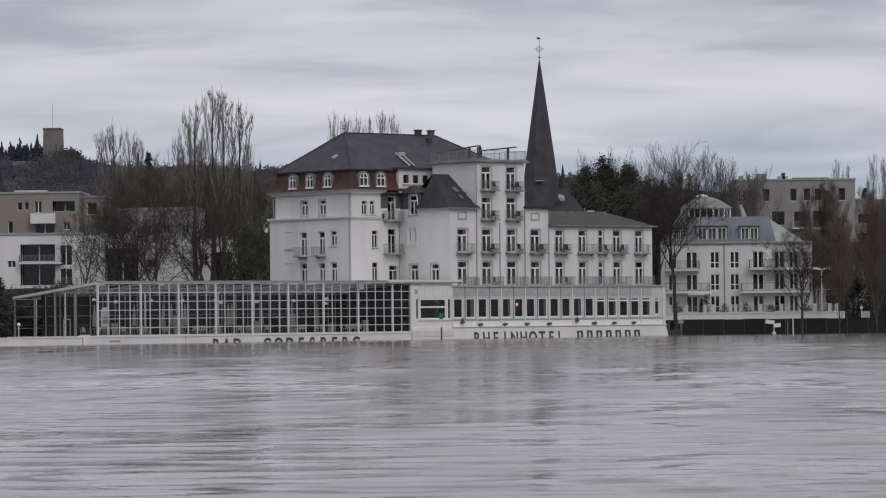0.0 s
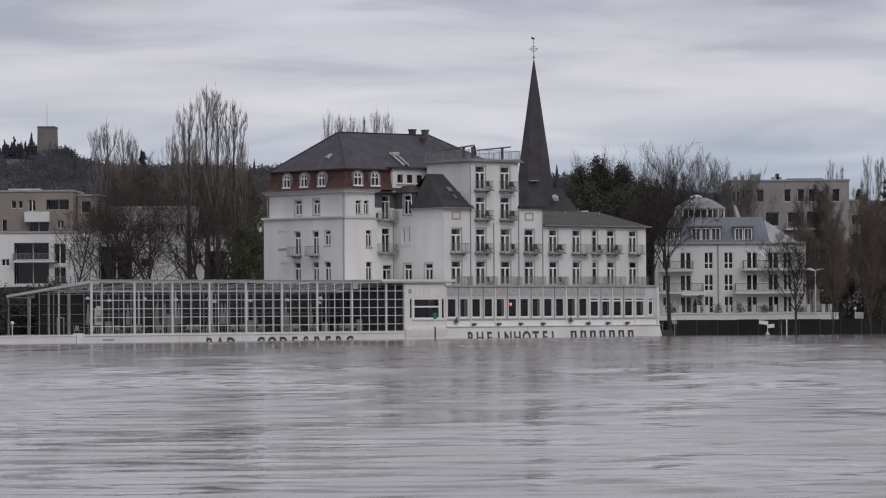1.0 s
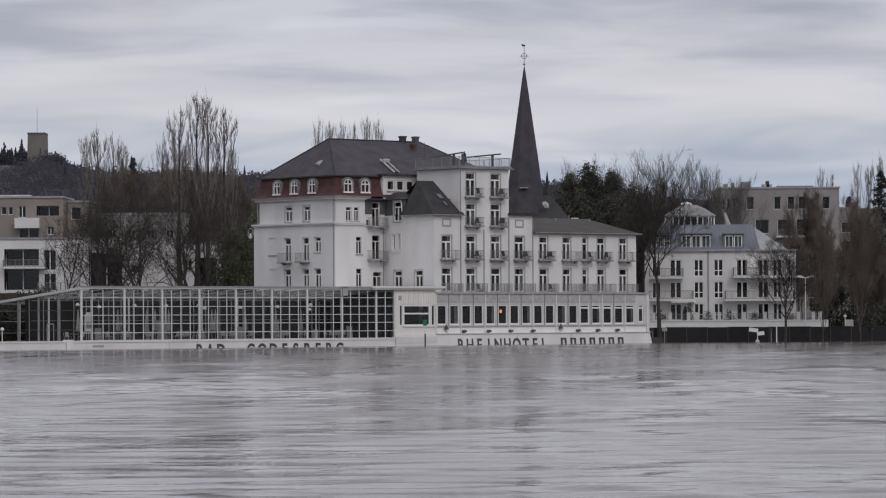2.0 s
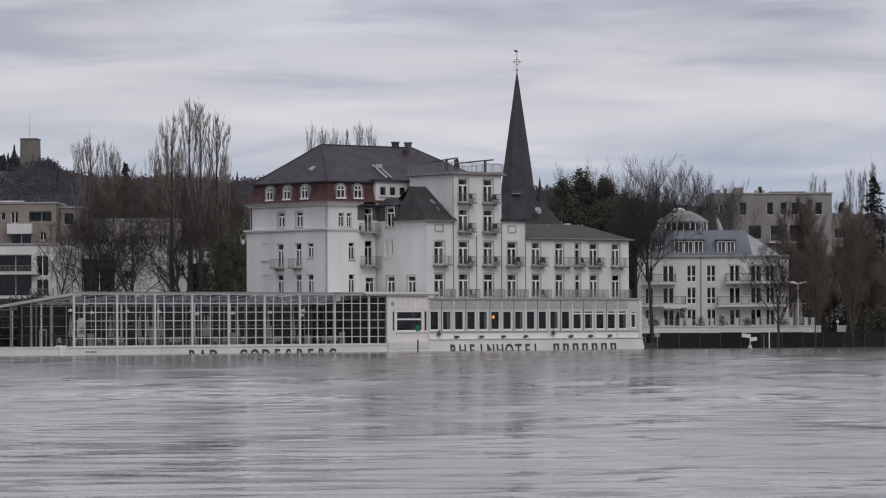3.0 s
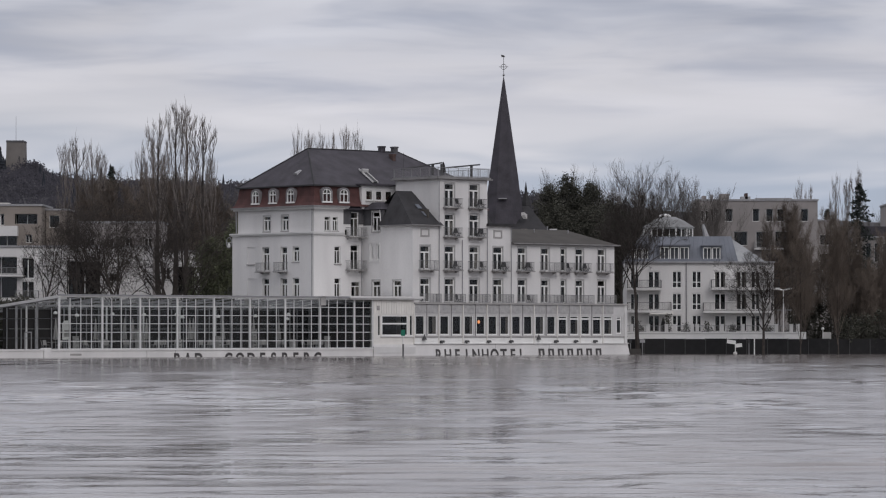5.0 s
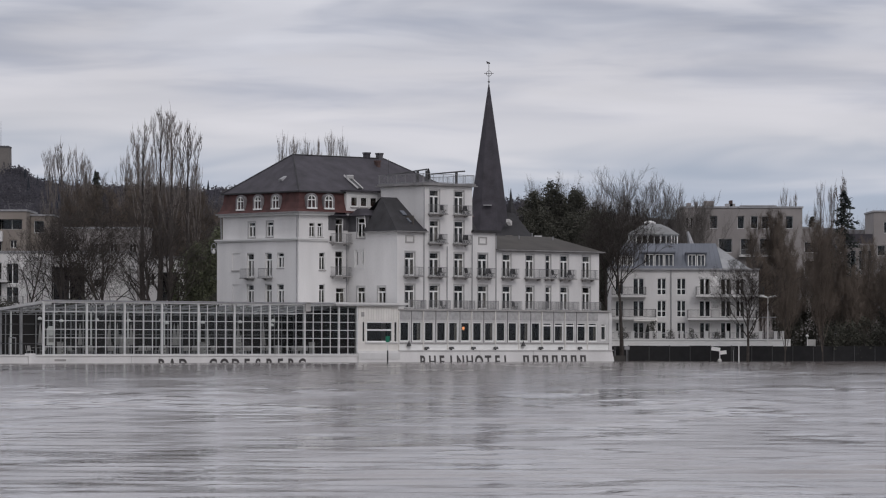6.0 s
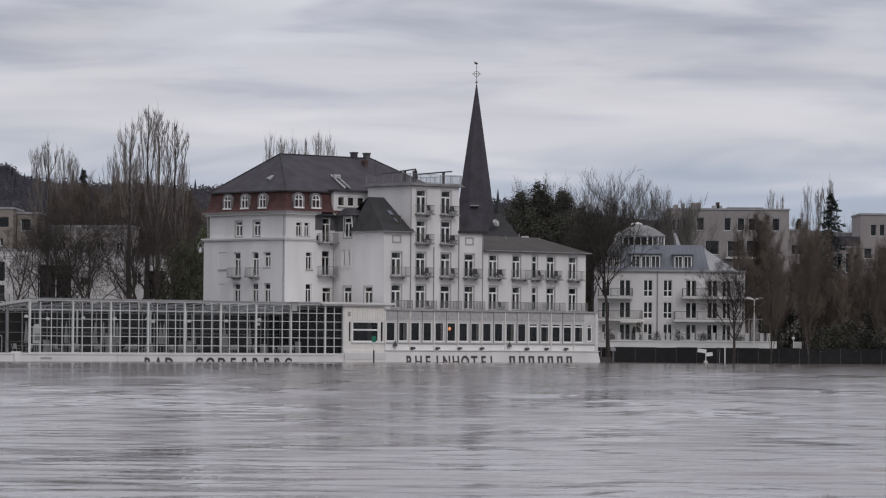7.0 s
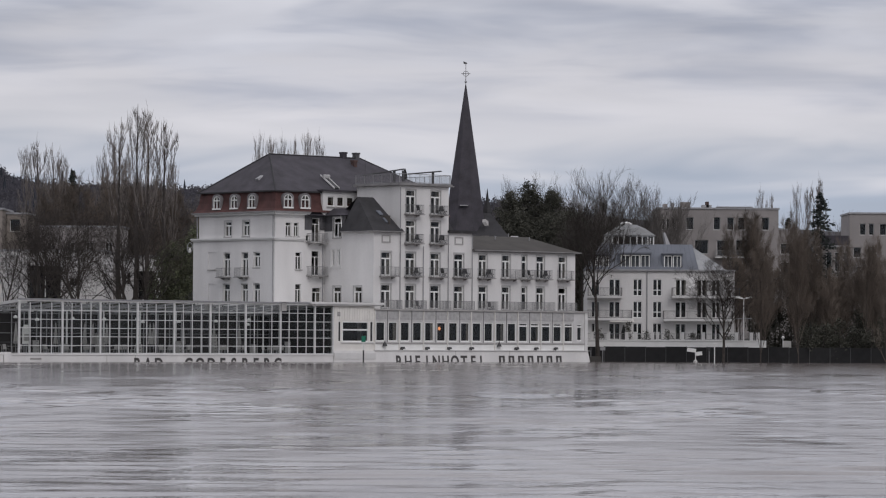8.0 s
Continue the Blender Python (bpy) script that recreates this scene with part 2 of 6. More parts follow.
# ---------------------------------------------------------------- building helpers
class Shape:
    """Gathers the corners and faces of one mesh."""

    def __init__(self):
        self.v, self.f = [], []

    def poly(self, *pts):
        k = len(self.v)
        self.v += [tuple(p) for p in pts]
        self.f.append(tuple(range(k, k + len(pts))))
        return self

    def hexa(self, c):
        """Eight corners: four below, four above, each ring in turn."""
        k = len(self.v)
        self.v += [tuple(p) for p in c]
        self.f += [tuple(k + i for i in q) for q in ((3, 2, 1, 0), (4, 5, 6, 7), (0, 1, 5, 4), (1, 2, 6, 5), (2, 3, 7, 6), (3, 0, 4, 7))]
        return self

    def box(self, x0, x1, y0, y1, z0, z1):
        return self.hexa([(x0, y0, z0), (x1, y0, z0), (x1, y1, z0), (x0, y1, z0), (x0, y0, z1), (x1, y0, z1), (x1, y1, z1), (x0, y1, z1)])

    def on(self, face, s0, s1, z0, z1, d0, d1):
        """A box on a facade: along it, up it, and into it."""
        return self.hexa([face(s, z, d) for z in (z0, z1) for s, d in ((s0, d0), (s1, d0), (s1, d1), (s0, d1))])

    def tube(self, p, q, r0, r1=None, n=6):
        p, q = Vector(p), Vector(q)
        r1 = r0 if r1 is None else r1
        w = (q - p).normalized()
        u = w.cross(Vector((0.31, 0.95, 0.07))).normalized()
        t = w.cross(u)
        k = len(self.v)
        for c, r in ((p, r0), (q, r1)):
            for i in range(n):
                a = 2 * math.pi * i / n
                self.v.append(tuple(c + (u * math.cos(a) + t * math.sin(a)) * r))
        for i in range(n):
            j = (i + 1) % n
            self.f.append((k + i, k + j, k + n + j, k + n + i))
        self.f += [tuple(k + i for i in reversed(range(n))), tuple(k + n + i for i in range(n))]
        return self

    def spin(self, profile, cx=0, cy=0, n=10):
        """A turned solid from (radius, height) pairs."""
        k = len(self.v)
        for r, z in profile:
            for i in range(n):
                a = 2 * math.pi * (i + 0.5) / n
                self.v.append((cx + r * math.cos(a), cy + r * math.sin(a), z))
        for j in range(len(profile) - 1):
            for i in range(n):
                h = (i + 1) % n
                self.f.append((k + j * n + i, k + j * n + h, k + (j + 1) * n + h, k + (j + 1) * n + i))
        self.f += [tuple(k + i for i in reversed(range(n))), tuple(k + (len(profile) - 1) * n + i for i in range(n))]
        return self

    def mesh(self, name, material):
        me = bpy.data.meshes.new(name)
        seen, order, where = {}, [], []
        for p in self.v:
            key = (round(p[0], 4), round(p[1], 4), round(p[2], 4))
            if key not in seen:
                seen[key] = len(order)
                order.append(p)
            where.append(seen[key])
        me.from_pydata(order, [], [tuple(where[i] for i in f) for f in self.f if len({where[i] for i in f}) == len(f)])
        me.materials.append(material)
        me.update()
        return me


def part(name, shape, material, parent=None, label=""):
    ob = new(name, shape.mesh(name, material) if isinstance(shape, Shape) else shape)
    if parent:
        ob.parent = parent
    return tagged(ob, label) if label else ob


def thing(name, label, category, m=None, group="", kind=""):
    ob = new(name)
    ob.empty_display_size = 0.3
    if m:
        ob.matrix_world = m
    return tagged(ob, label, category, group, kind)


def front(b):
    """A facade along the river: s is a, into it is +b."""
    return lambda s, z, d: (s, b + d, z)


def side(a):
    """A gable-end facade: s is b, into it is +a."""
    return lambda s, z, d: (a + d, s, z)


def pierced(shape, face, s0, s1, z0, z1, holes, th=0.4):
    """A wall with openings that go through it, and their reveals."""
    holes = [(max(h[0], s0), min(h[1], s1), max(h[2], z0), min(h[3], z1)) for h in holes if h[1] > s0 and h[0] < s1 and h[3] > z0 and h[2] < z1]
    ss = sorted({s0, s1, *(h[0] for h in holes), *(h[1] for h in holes)})
    zs = sorted({z0, z1, *(h[2] for h in holes), *(h[3] for h in holes)})
    for i in range(len(ss) - 1):
        for j in range(len(zs) - 1):
            cs, cz = (ss[i] + ss[i + 1]) / 2, (zs[j] + zs[j + 1]) / 2
            if any(h[0] < cs < h[1] and h[2] < cz < h[3] for h in holes):
                continue
            for d in (0, th):
                shape.poly(face(ss[i], zs[j], d), face(ss[i + 1], zs[j], d), face(ss[i + 1], zs[j + 1], d), face(ss[i], zs[j + 1], d))
    for a, b, c, e in [*holes, (s0, s1, z0, z1)]:
        for (sa, za), (sb, zb) in (((a, c), (b, c)), ((b, c), (b, e)), ((b, e), (a, e)), ((a, e), (a, c))):
            shape.poly(face(sa, za, 0), face(sb, zb, 0), face(sb, zb, th), face(sa, za, th))
    return shape


pick = random.Random(7)


def window(parent, face, s0, s1, z0, z1, transom=0.72, lights=2, deep=0.13, sill=True, curtain=None, bar=0.115, rim=False):
    """A white casement in its opening: frame, panes, sill and, in some, a curtain."""
    zt = z0 + (z1 - z0) * transom if transom else z1 - bar
    step = (s1 - s0) / lights
    gaps = []
    for i in range(lights):
        gaps.append((s0 + i * step + (bar if i == 0 else bar * 0.9), s0 + (i + 1) * step - (bar if i == lights - 1 else bar * 0.9), z0 + bar * 1.3, zt - (bar * 0.7 if transom else 0)))
    if transom:
        gaps.append((s0 + bar, s1 - bar, zt + bar * 0.7, z1 - bar))
    fr = pierced(Shape(), lambda s, z, d: face(s, z, d + deep), s0, s1, z0, z1, gaps, 0.1)
    win = part("window", fr, FRAME, parent)
    for i in range(lights):
        part("pane", Shape().on(face, s0 + i * step + bar * 0.4, s0 + (i + 1) * step - bar * 0.4, z0 + bar, zt, deep + 0.04, deep + 0.06), PANE, win)
    if transom:
        part("pane", Shape().on(face, s0 + bar, s1 - bar, zt, z1 - bar, deep + 0.04, deep + 0.06), PANE, win)
    if sill:
        part("sill", Shape().on(face, s0 - 0.1, s1 + 0.1, z0 - 0.12, z0, -0.12, deep), STONE_GREY, win)
    if rim:
        sr = Shape()
        for a, b, c, d in ((s0 - 0.13, s0, z0, z1), (s1, s1 + 0.13, z0, z1), (s0 - 0.13, s1 + 0.13, z1, z1 + 0.14)):
            sr.on(face, a, b, c, d, -0.03, 0.02)
        part("surround", sr, RIM, win)
    if curtain is None:
        curtain = pick.random() < 0.55
    if curtain:
        cu = Shape()
        w = (s1 - s0) * pick.uniform(0.15, 0.3)
        drop = z0 + 0.1 if pick.random() < 0.75 else zt
        for k in range(6):
            cu.on(face, s0 + w * k / 6, s0 + w * (k + 1) / 6, drop, z1, deep + 0.22 + 0.05 * (k % 2), deep + 0.24 + 0.05 * (k % 2))
            cu.on(face, s1 - w * (k + 1) / 6, s1 - w * k / 6, drop, z1, deep + 0.22 + 0.05 * (k % 2), deep + 0.24 + 0.05 * (k % 2))
        part("curtain", cu, CURTAIN, win)
    return win


def railing_shape(face, s0, s1, z0, z1, d, ret=None, step=0.15, bar=0.007):
    """Bars between two rails along a facade, with side returns to depth ret."""
    sh = Shape()
    sh.on(face, s0, s1, z1 - 0.05, z1, d - 0.025, d + 0.025)
    sh.on(face, s0, s1, z0 + 0.06, z0 + 0.1, d - 0.02, d + 0.02)
    k = max(2, round((s1 - s0) / step))
    for i in range(k + 1):
        s = s0 + (s1 - s0) * i / k
        w = 0.025 if i % 10 == 0 else bar
        sh.on(face, s - w, s + w, z0, z1 - 0.04, d - w, d + w)
    if ret is not None:
        for s in (s0, s1):
            sh.on(face, s - 0.02, s + 0.02, z1 - 0.05, z1, d, ret)
            sh.on(face, s - 0.015, s + 0.015, z0 + 0.06, z0 + 0.1, d, ret)
            q = max(2, round((ret - d) / step))
            for i in range(1, q):
                e = d + (ret - d) * i / q
                sh.on(face, s - bar, s + bar, z0, z1 - 0.04, e - bar, e + bar)
    return sh


def balcony(parent, face, s0, s1, z, out=0.95, rail_material=None, tall=1.05):
    sl = Shape().on(face, s0, s1, z - 0.14, z - 0.04, -out, 0)
    sl.on(face, s0 - 0.05, s1 + 0.05, z - 0.09, z - 0.04, -out - 0.05, 0)
    for s in (s0 + 0.2, s1 - 0.5):
        sl.hexa([face(s, z - 0.36, -0.08), face(s + 0.12, z - 0.36, -0.08), face(s + 0.12, z - 0.36, 0), face(s, z - 0.36, 0),
                 face(s, z - 0.14, -out * 0.7), face(s + 0.12, z - 0.14, -out * 0.7), face(s + 0.12, z - 0.14, 0), face(s, z - 0.14, 0)])
    bal = part("balcony", sl, STONE_GREY, parent)
    part("railing", railing_shape(face, s0 + 0.04, s1 - 0.04, z - 0.04, z + tall - 0.05, -out + 0.06, 0), rail_material or RAIL, bal)
    return bal


# ---------------------------------------------------------------- ground, river, hills
PHI = radians(42)
HOTEL = pose(-7.48, 400, 0, 0, 0, 42)
ALONG, INTO = Vector((math.cos(PHI), math.sin(PHI), 0)), Vector((-math.sin(PHI), math.cos(PHI), 0))


def site(a, b, z=0.0):
    """From the hotel's own grid to the world."""
    return HOTEL @ Vector((a, b, z))


def bank(x):
    if x > 19:
        return 432.4
    line = 400.8 + (x + 7.48) * 0.9004
    if x > 17:
        line += (432.4 - line) * (x - 17) / 2
    return max(line, 332)


def smooth(x):
    x = min(1, max(0, x))
    return x * x * (3 - 2 * x)


def ground_height(x, y):
    s = y - bank(x)
    if y < -25:
        return 1.0 + 0.01 * min(-25 - y, 400)
    if s < 0:
        return -4.0 + 3.4 * smooth((s + 11) / 8)
    z = 0.62 + 1.2 * smooth((s - 12) / 40)
    ridge = 78 + 7 * math.exp(-((x + 258) / 34) ** 2) + 4 * smooth((-275 - x) / 60) - 4 * smooth((x + 200) / 80) - 20 * smooth((x + 130) / 500)
    ridge += 2.5 * noise.noise(Vector((x * 0.012, 3.1, 0)))
    return z + ridge * smooth((y - 1050) / 900) + 40 * smooth((y - 2300) / 1500)


def build_ground():
    xs = [-4000, -2500, -1500, -900, -600, -450] + [-360 + 9 * i for i in range(34)] + [-54 + 3 * i for i in range(23)] + [14, 15.5, 16.9, 17.5, 18.2, 19.1, 20, 24] + [30 + 12 * i for i in range(12)] + [220, 400, 700, 1200, 2500, 4000]
    offs = [-11, -8.5, -6, -3.0, -0.4, 0.0, 2, 6, 12, 20, 30, 45, 60, 90, 130, 200, 300, 430, 560]
    far = [1050 + 60 * i for i in range(22)] + [2600, 3000, 3500, 4200, 4900]
    sh, n = Shape(), 0
    for x in xs:
        ys = [-1500, -600, -60, -26, -24, 30, 200] + [bank(x) + o for o in offs] + far
        n = len(ys)
        sh.v += [(x, y, ground_height(x, y)) for y in ys]
    for i in range(len(xs) - 1):
        for j in range(n - 1):
            sh.f.append((i * n + j, (i + 1) * n + j, (i + 1) * n + j + 1, i * n + j + 1))
    return sh


land = part("ground", build_ground(), GROUND)
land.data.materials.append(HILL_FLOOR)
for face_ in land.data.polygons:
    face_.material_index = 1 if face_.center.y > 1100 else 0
tagged(land, "brown winter river bank rising to wooded hills", "ground", kind="structure")


def build_water():
    """The river: a sheet with real low waves between the banks, flat far to the sides."""
    rnd = np.random.RandomState(4)
    x0, x1, y0, y1 = -66.0, 66.0, 30.0, 434.0
    nx, ny = 300, 900
    gx, gy = np.meshgrid(np.linspace(x0, x1, nx), y0 * (y1 / y0) ** np.linspace(0, 1, ny), indexing="ij")
    gust = np.zeros_like(gx)
    for k in range(16):
        kx, ky = rnd.normal(0, 1) * 6.283 / 20, rnd.normal(0, 1) * 6.283 / 70
        gust += np.cos(gx * kx + gy * ky + rnd.uniform(0, 6.283))
    gust = 0.24 + 0.34 * np.clip(0.45 + gust / 5.2, 0.0, 1.2) ** 2
    h = np.zeros_like(gx)
    for k in range(44):
        wl_ = 1.1 * 2.8 ** rnd.random_sample()
        a = rnd.normal(1.55, 0.42)
        q = 6.283 / wl_
        h += 0.0046 * wl_ * np.cos(q * (gx * math.cos(a) + gy * math.sin(a)) + rnd.uniform(0, 6.283))
    edge = np.minimum(np.minimum(gx - x0, x1 - gx) / 6, np.minimum(gy - y0, y1 - gy) / 4).clip(0, 1)
    h *= gust * edge * (1 - 0.6 * ((gy - 150) / 200).clip(0, 1))
    me = bpy.data.meshes.new("water")
    co_ = np.stack([gx, gy, h], -1).reshape(-1, 3)
    idx = np.arange(nx * ny).reshape(nx, ny)
    quads = np.stack([idx[:-1, :-1], idx[1:, :-1], idx[1:, 1:], idx[:-1, 1:]], -1).reshape(-1, 4)
    far = [(-3500, -40, 0), (3500, -40, 0), (3500, 470, 0), (-3500, 470, 0)]
    near = [(x0, y0, 0), (x1, y0, 0), (x1, y1, 0), (x0, y1, 0)]
    base = len(co_)
    verts = co_.tolist() + far + near
    rim = [(base + i, base + (i + 1) % 4, base + 4 + (i + 1) % 4, base + 4 + i) for i in range(4)]
    me.from_pydata(verts, [], quads.tolist() + rim)
    me.materials.append(WATER)
    me.polygons.foreach_set("use_smooth", np.ones(len(me.polygons), dtype=bool))
    me.update()
    return me


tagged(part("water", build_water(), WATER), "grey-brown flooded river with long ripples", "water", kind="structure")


def fan(sh, c, r, h, rnd):
    """A far bare tree: a loose dome of small twig clumps over a few limbs."""
    for i in range(26):
        a, f, up = rnd.uniform(0, 6.283), rnd.random() ** 0.5, rnd.uniform(0.2, 1.0)
        w = rnd.uniform(0.32, 0.75)
        x, y = c[0] + r * f * math.cos(a), c[1] + r * f * math.sin(a)
        z = c[2] + h * up * (1 - 0.5 * f * f)
        k = len(sh.v)
        for e in (0, 2.09, 4.19):
            sh.v.append((x + w * math.cos(e + a), y + w * math.sin(e + a), z - w * rnd.uniform(0.5, 1.1)))
        sh.v.append((x + rnd.uniform(-0.4, 0.4), y, z + w * 0.5))
        sh.f += [(k, k + 1, k + 3), (k + 1, k + 2, k + 3), (k + 2, k, k + 3)]


def hill_woods():
    rnd, wood, firs = random.Random(11), Shape(), Shape()
    for i in range(8000):
        x, y = rnd.uniform(-360, 60), rnd.uniform(1250, 2080)
        if abs(x + 258) < 15 and y > 1760:
            continue
        h = rnd.uniform(5, 8.5)
        z = ground_height(x, y) - 1
        if x < -262 and rnd.random() < 0.3 or rnd.random() < 0.02:
            firs.spin([(h * 0.22, z), (h * 0.17, z + h * 0.4), (h * 0.11, z + h * 0.8), (0.1, z + h * 1.45)], x, y, 6)
        else:
            fan(wood, (x, y, z), h * rnd.uniform(0.5, 0.75), h, rnd)
    for i in range(240):
        # taller wood on the castle knoll, firs on one flank of the keep and bare crowns on the other
        fir_side = i % 2
        x, y = (rnd.uniform(-290, -262) if fir_side else rnd.uniform(-250, -236)), rnd.uniform(1955, 2005)
        h = rnd.uniform(10, 14) if fir_side else rnd.uniform(9, 13.5) * (1 if x < -242 else 0.6)
        z = ground_height(x, y) - 1
        if fir_side:
            h *= rnd.uniform(1.15, 1.4) if i % 24 == 1 else rnd.uniform(0.9, 1.1)
            for k in range(11):
                r = h * 0.26 * (1 - k / 11.5) * rnd.uniform(0.75, 1.15)
                firs.spin([(r, z + h * (0.02 + 0.083 * k)), (r * 0.35, z + h * (0.12 + 0.083 * k))], x + rnd.gauss(0, 0.15), y, 7)
        else:
            for k in range(3):
                fan(wood, (x, y, z), h * 0.42, h, rnd)
    tagged(part("hillside_woods", wood, FAR_WOOD), "bare winter woods on the distant hillside, tinted blue-grey for haze", "woods", kind="stuff")
    tagged(part("hillside_firs", firs, FAR_FIR), "dark firs scattered over the distant hillside, tinted blue for haze", "woods", kind="stuff")


hill_woods()


def castle():
    c = thing("castle_keep", "ruined stone castle keep with flagpole on the hill", "castle", pose(-256.7, 1990, 0))
    k = Shape()
    k.hexa([(-5.6, -5.4, 78), (5.5, -5.4, 78), (5.5, 5.4, 78), (-5.6, 5.4, 78), (-4.9, -4.9, 107.8), (4.9, -4.9, 107.8), (4.9, 4.9, 107.8), (-4.9, 4.9, 107.8)])
    part("keep", k, CASTLE, c)
    pa = Shape()
    for i in range(6):
        pa.box(-5.0 + 1.66 * i, -5.0 + 1.66 * i + 1.25, -5.1, -4.5, 107.8, 108.2)
    pa.box(-5.1, 5.1, -5.05, 5.0, 107.1, 107.9)
    part("parapet", pa, SLATE_HUNG, c)
    for x, z in ((-1.9, 94), (1.9, 98)):
        part("window", Shape().box(x, x + 0.5, -5.42, -5.0, z, z + 1.4), DARK_METAL, c)
    part("flagpole", Shape().tube((-0.3, 0, 107), (-0.3, 0, 121.9), 0.16, 0.08), PIPE, c)
    ru = Shape()
    ru.hexa([(-9, -12, 66), (10, -12, 66), (10, -8, 66), (-9, -8, 66), (-6, -12, 88), (6, -12, 88), (6, -8, 88), (-6, -8, 88)])
    part("curtain_wall", ru, CASTLE, c)


castle()


# ---------------------------------------------------------------- the hotel
hotel = thing("hotel", "large white rendered riverside hotel with slate roofs and balconies", "hotel", HOTEL)
FA, FV, F1, G1, G2, GT = front(2.4), front(0.0), front(11.0), side(-5.31), side(1.81), side(5.69)

COLS = [(2.95, 4.4), (6.6, 8.05), (10.33, 11.78), (13.95, 15.4), (17.75, 19.05), (21.4, 22.65), (24.5, 25.3), (26.85, 28.1), (30.4, 31.65)]
DOORS = [(s0, s1, z0, z1) for s0, s1 in COLS for z0, z1 in ((5.95, 8.66), (9.62, 12.3))]
DOORS += [(s0, s1, z0, z1) for s0, s1 in COLS[1:3] for z0, z1 in ((13.36, 15.92), (16.66, 19.36))]


def front_wing():
    for name, s0, s1, z1, rear in (("wall", 1.81, 5.69, 14.65, 11.0), ("wall", 5.69, 13.05, 19.8, 9.8), ("wall", 13.05, 16.65, 14.65, 11), ("wall", 16.65, 33.1, 12.75, 13)):
        w = pierced(Shape(), FA, s0, s1, 0.6, z1, DOORS)
        part(name, w, RENDER_WHITE, hotel)
    # tower flanks and rear, wing end and rear
    part("wall", pierced(Shape(), GT, 2.8, 9.8, 14.0, 19.8, []), RENDER_WHITE, hotel)
    part("wall", Shape().box(12.65, 13.05, 2.8, 9.8, 12, 19.8), RENDER_WHITE, hotel)
    part("wall", Shape().box(6.09, 12.65, 9.4, 9.8, 12, 19.8), RENDER_WHITE, hotel)
    part("wall", Shape().box(32.7, 33.1, 2.8, 13, 0.6, 12.75), RENDER_WHITE, hotel)
    part("wall", Shape().box(16.65, 32.7, 12.6, 13, 0.6, 12.75), RENDER_WHITE, hotel)
    part("wall", Shape().box(16.25, 16.65, 2.8, 11, 12.0, 14.65), RENDER_WHITE, hotel)
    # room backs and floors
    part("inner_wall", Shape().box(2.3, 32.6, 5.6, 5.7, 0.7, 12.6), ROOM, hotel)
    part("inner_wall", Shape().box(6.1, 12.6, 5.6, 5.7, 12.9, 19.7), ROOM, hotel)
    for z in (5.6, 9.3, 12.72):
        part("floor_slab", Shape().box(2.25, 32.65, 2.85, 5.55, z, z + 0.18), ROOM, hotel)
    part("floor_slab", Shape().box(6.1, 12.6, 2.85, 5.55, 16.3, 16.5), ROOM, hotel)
    for i, (s0, s1) in enumerate(COLS):
        wide = s1 - s0 > 1
        window(hotel, FA, s0, s1, 5.95, 8.66, lights=2 if wide else 1, sill=False, rim=True)
        window(hotel, FA, s0, s1, 9.62, 12.3, lights=2 if wide else 1, sill=False, rim=True)
        balcony(hotel, FA, s0 - 0.25, s1 + (0.55 if i != 5 else 1.0), 9.62, 0.9)
        if i in (1, 2):
            for z0, z1 in ((13.36, 15.92), (16.66, 19.36)):
                window(hotel, FA, s0, s1, z0, z1, sill=False, rim=True)
                balcony(hotel, FA, s0 - 0.25, s1 + 0.55, z0, 0.9)
    # square blind panels under the eaves
    for s in (2.98, 13.98):
        sh = Shape()
        for a, b, c, d in ((s, s + 1.3, 13.3, 13.45), (s, s + 1.3, 14.05, 14.2), (s, s + 0.15, 13.45, 14.05), (s + 1.15, s + 1.3, 13.45, 14.05)):
            sh.on(FA, a, b, c, d, -0.07, 0)
        part("blind_panel", sh, STONE_GREY, hotel)
    for s, top in ((5.72, 14.5), (9.2, 13.0), (13.0, 14.4), (16.68, 14.4), (5.72, 19.6)):
        part("downpipe", Shape().tube((s, 2.33, 6.0 if top < 19 else 14.7), (s, 2.33, top), 0.06), PIPE, hotel)
    # slab roofs
    sl = Shape().box(5.2, 13.5, 1.95, 10.2, 19.82, 19.94)
    sl.box(5.35, 13.35, 2.1, 10.05, 19.94, 20.12)
    part("flat_roof", sl, EAVE, hotel, "flat tower roof slab with a thin overhanging edge")
    part("flat_roof", Shape().box(12.9, 17.1, 1.95, 11.2, 14.65, 14.85).box(13.0, 17.0, 2.05, 11.1, 14.85, 14.95), SLATE_DARK, hotel)
    # low hipped roof of the right wing
    r = Shape()
    e = [(16.66, 1.9, 12.75), (33.55, 1.9, 12.75), (33.55, 13.4, 12.75), (16.66, 13.4, 12.75)]
    p, q = (16.66, 8, 14.62), (30.6, 8, 14.62)
    r.poly(e[0], e[1], q, p).poly(e[1], e[2], q).poly(e[2], e[3], p, q).poly(e[3], e[0], p)
    part("roof", r, ROOF_FELT, hotel, "low hipped grey roof")
    ev = Shape().box(16.66, 33.6, 1.85, 2.0, 12.68, 12.8).box(33.45, 33.6, 2.0, 13.4, 12.68, 12.8).box(16.66, 33.45, 2.0, 2.4, 12.62, 12.7)
    part("cornice", ev, EAVE, hotel)
    for a, b, z in ((18.8, 5.6, 13.7), (24.0, 6.4, 14.2), (29.6, 6.6, 14.2), (27.4, 7.8, 14.6)):
        part("roof_vent", Shape().tube((a, b, z), (a, b, z + 0.36), 0.07).tube((a, b, z + 0.3), (a, b, z + 0.4), 0.11), PIPE, hotel)


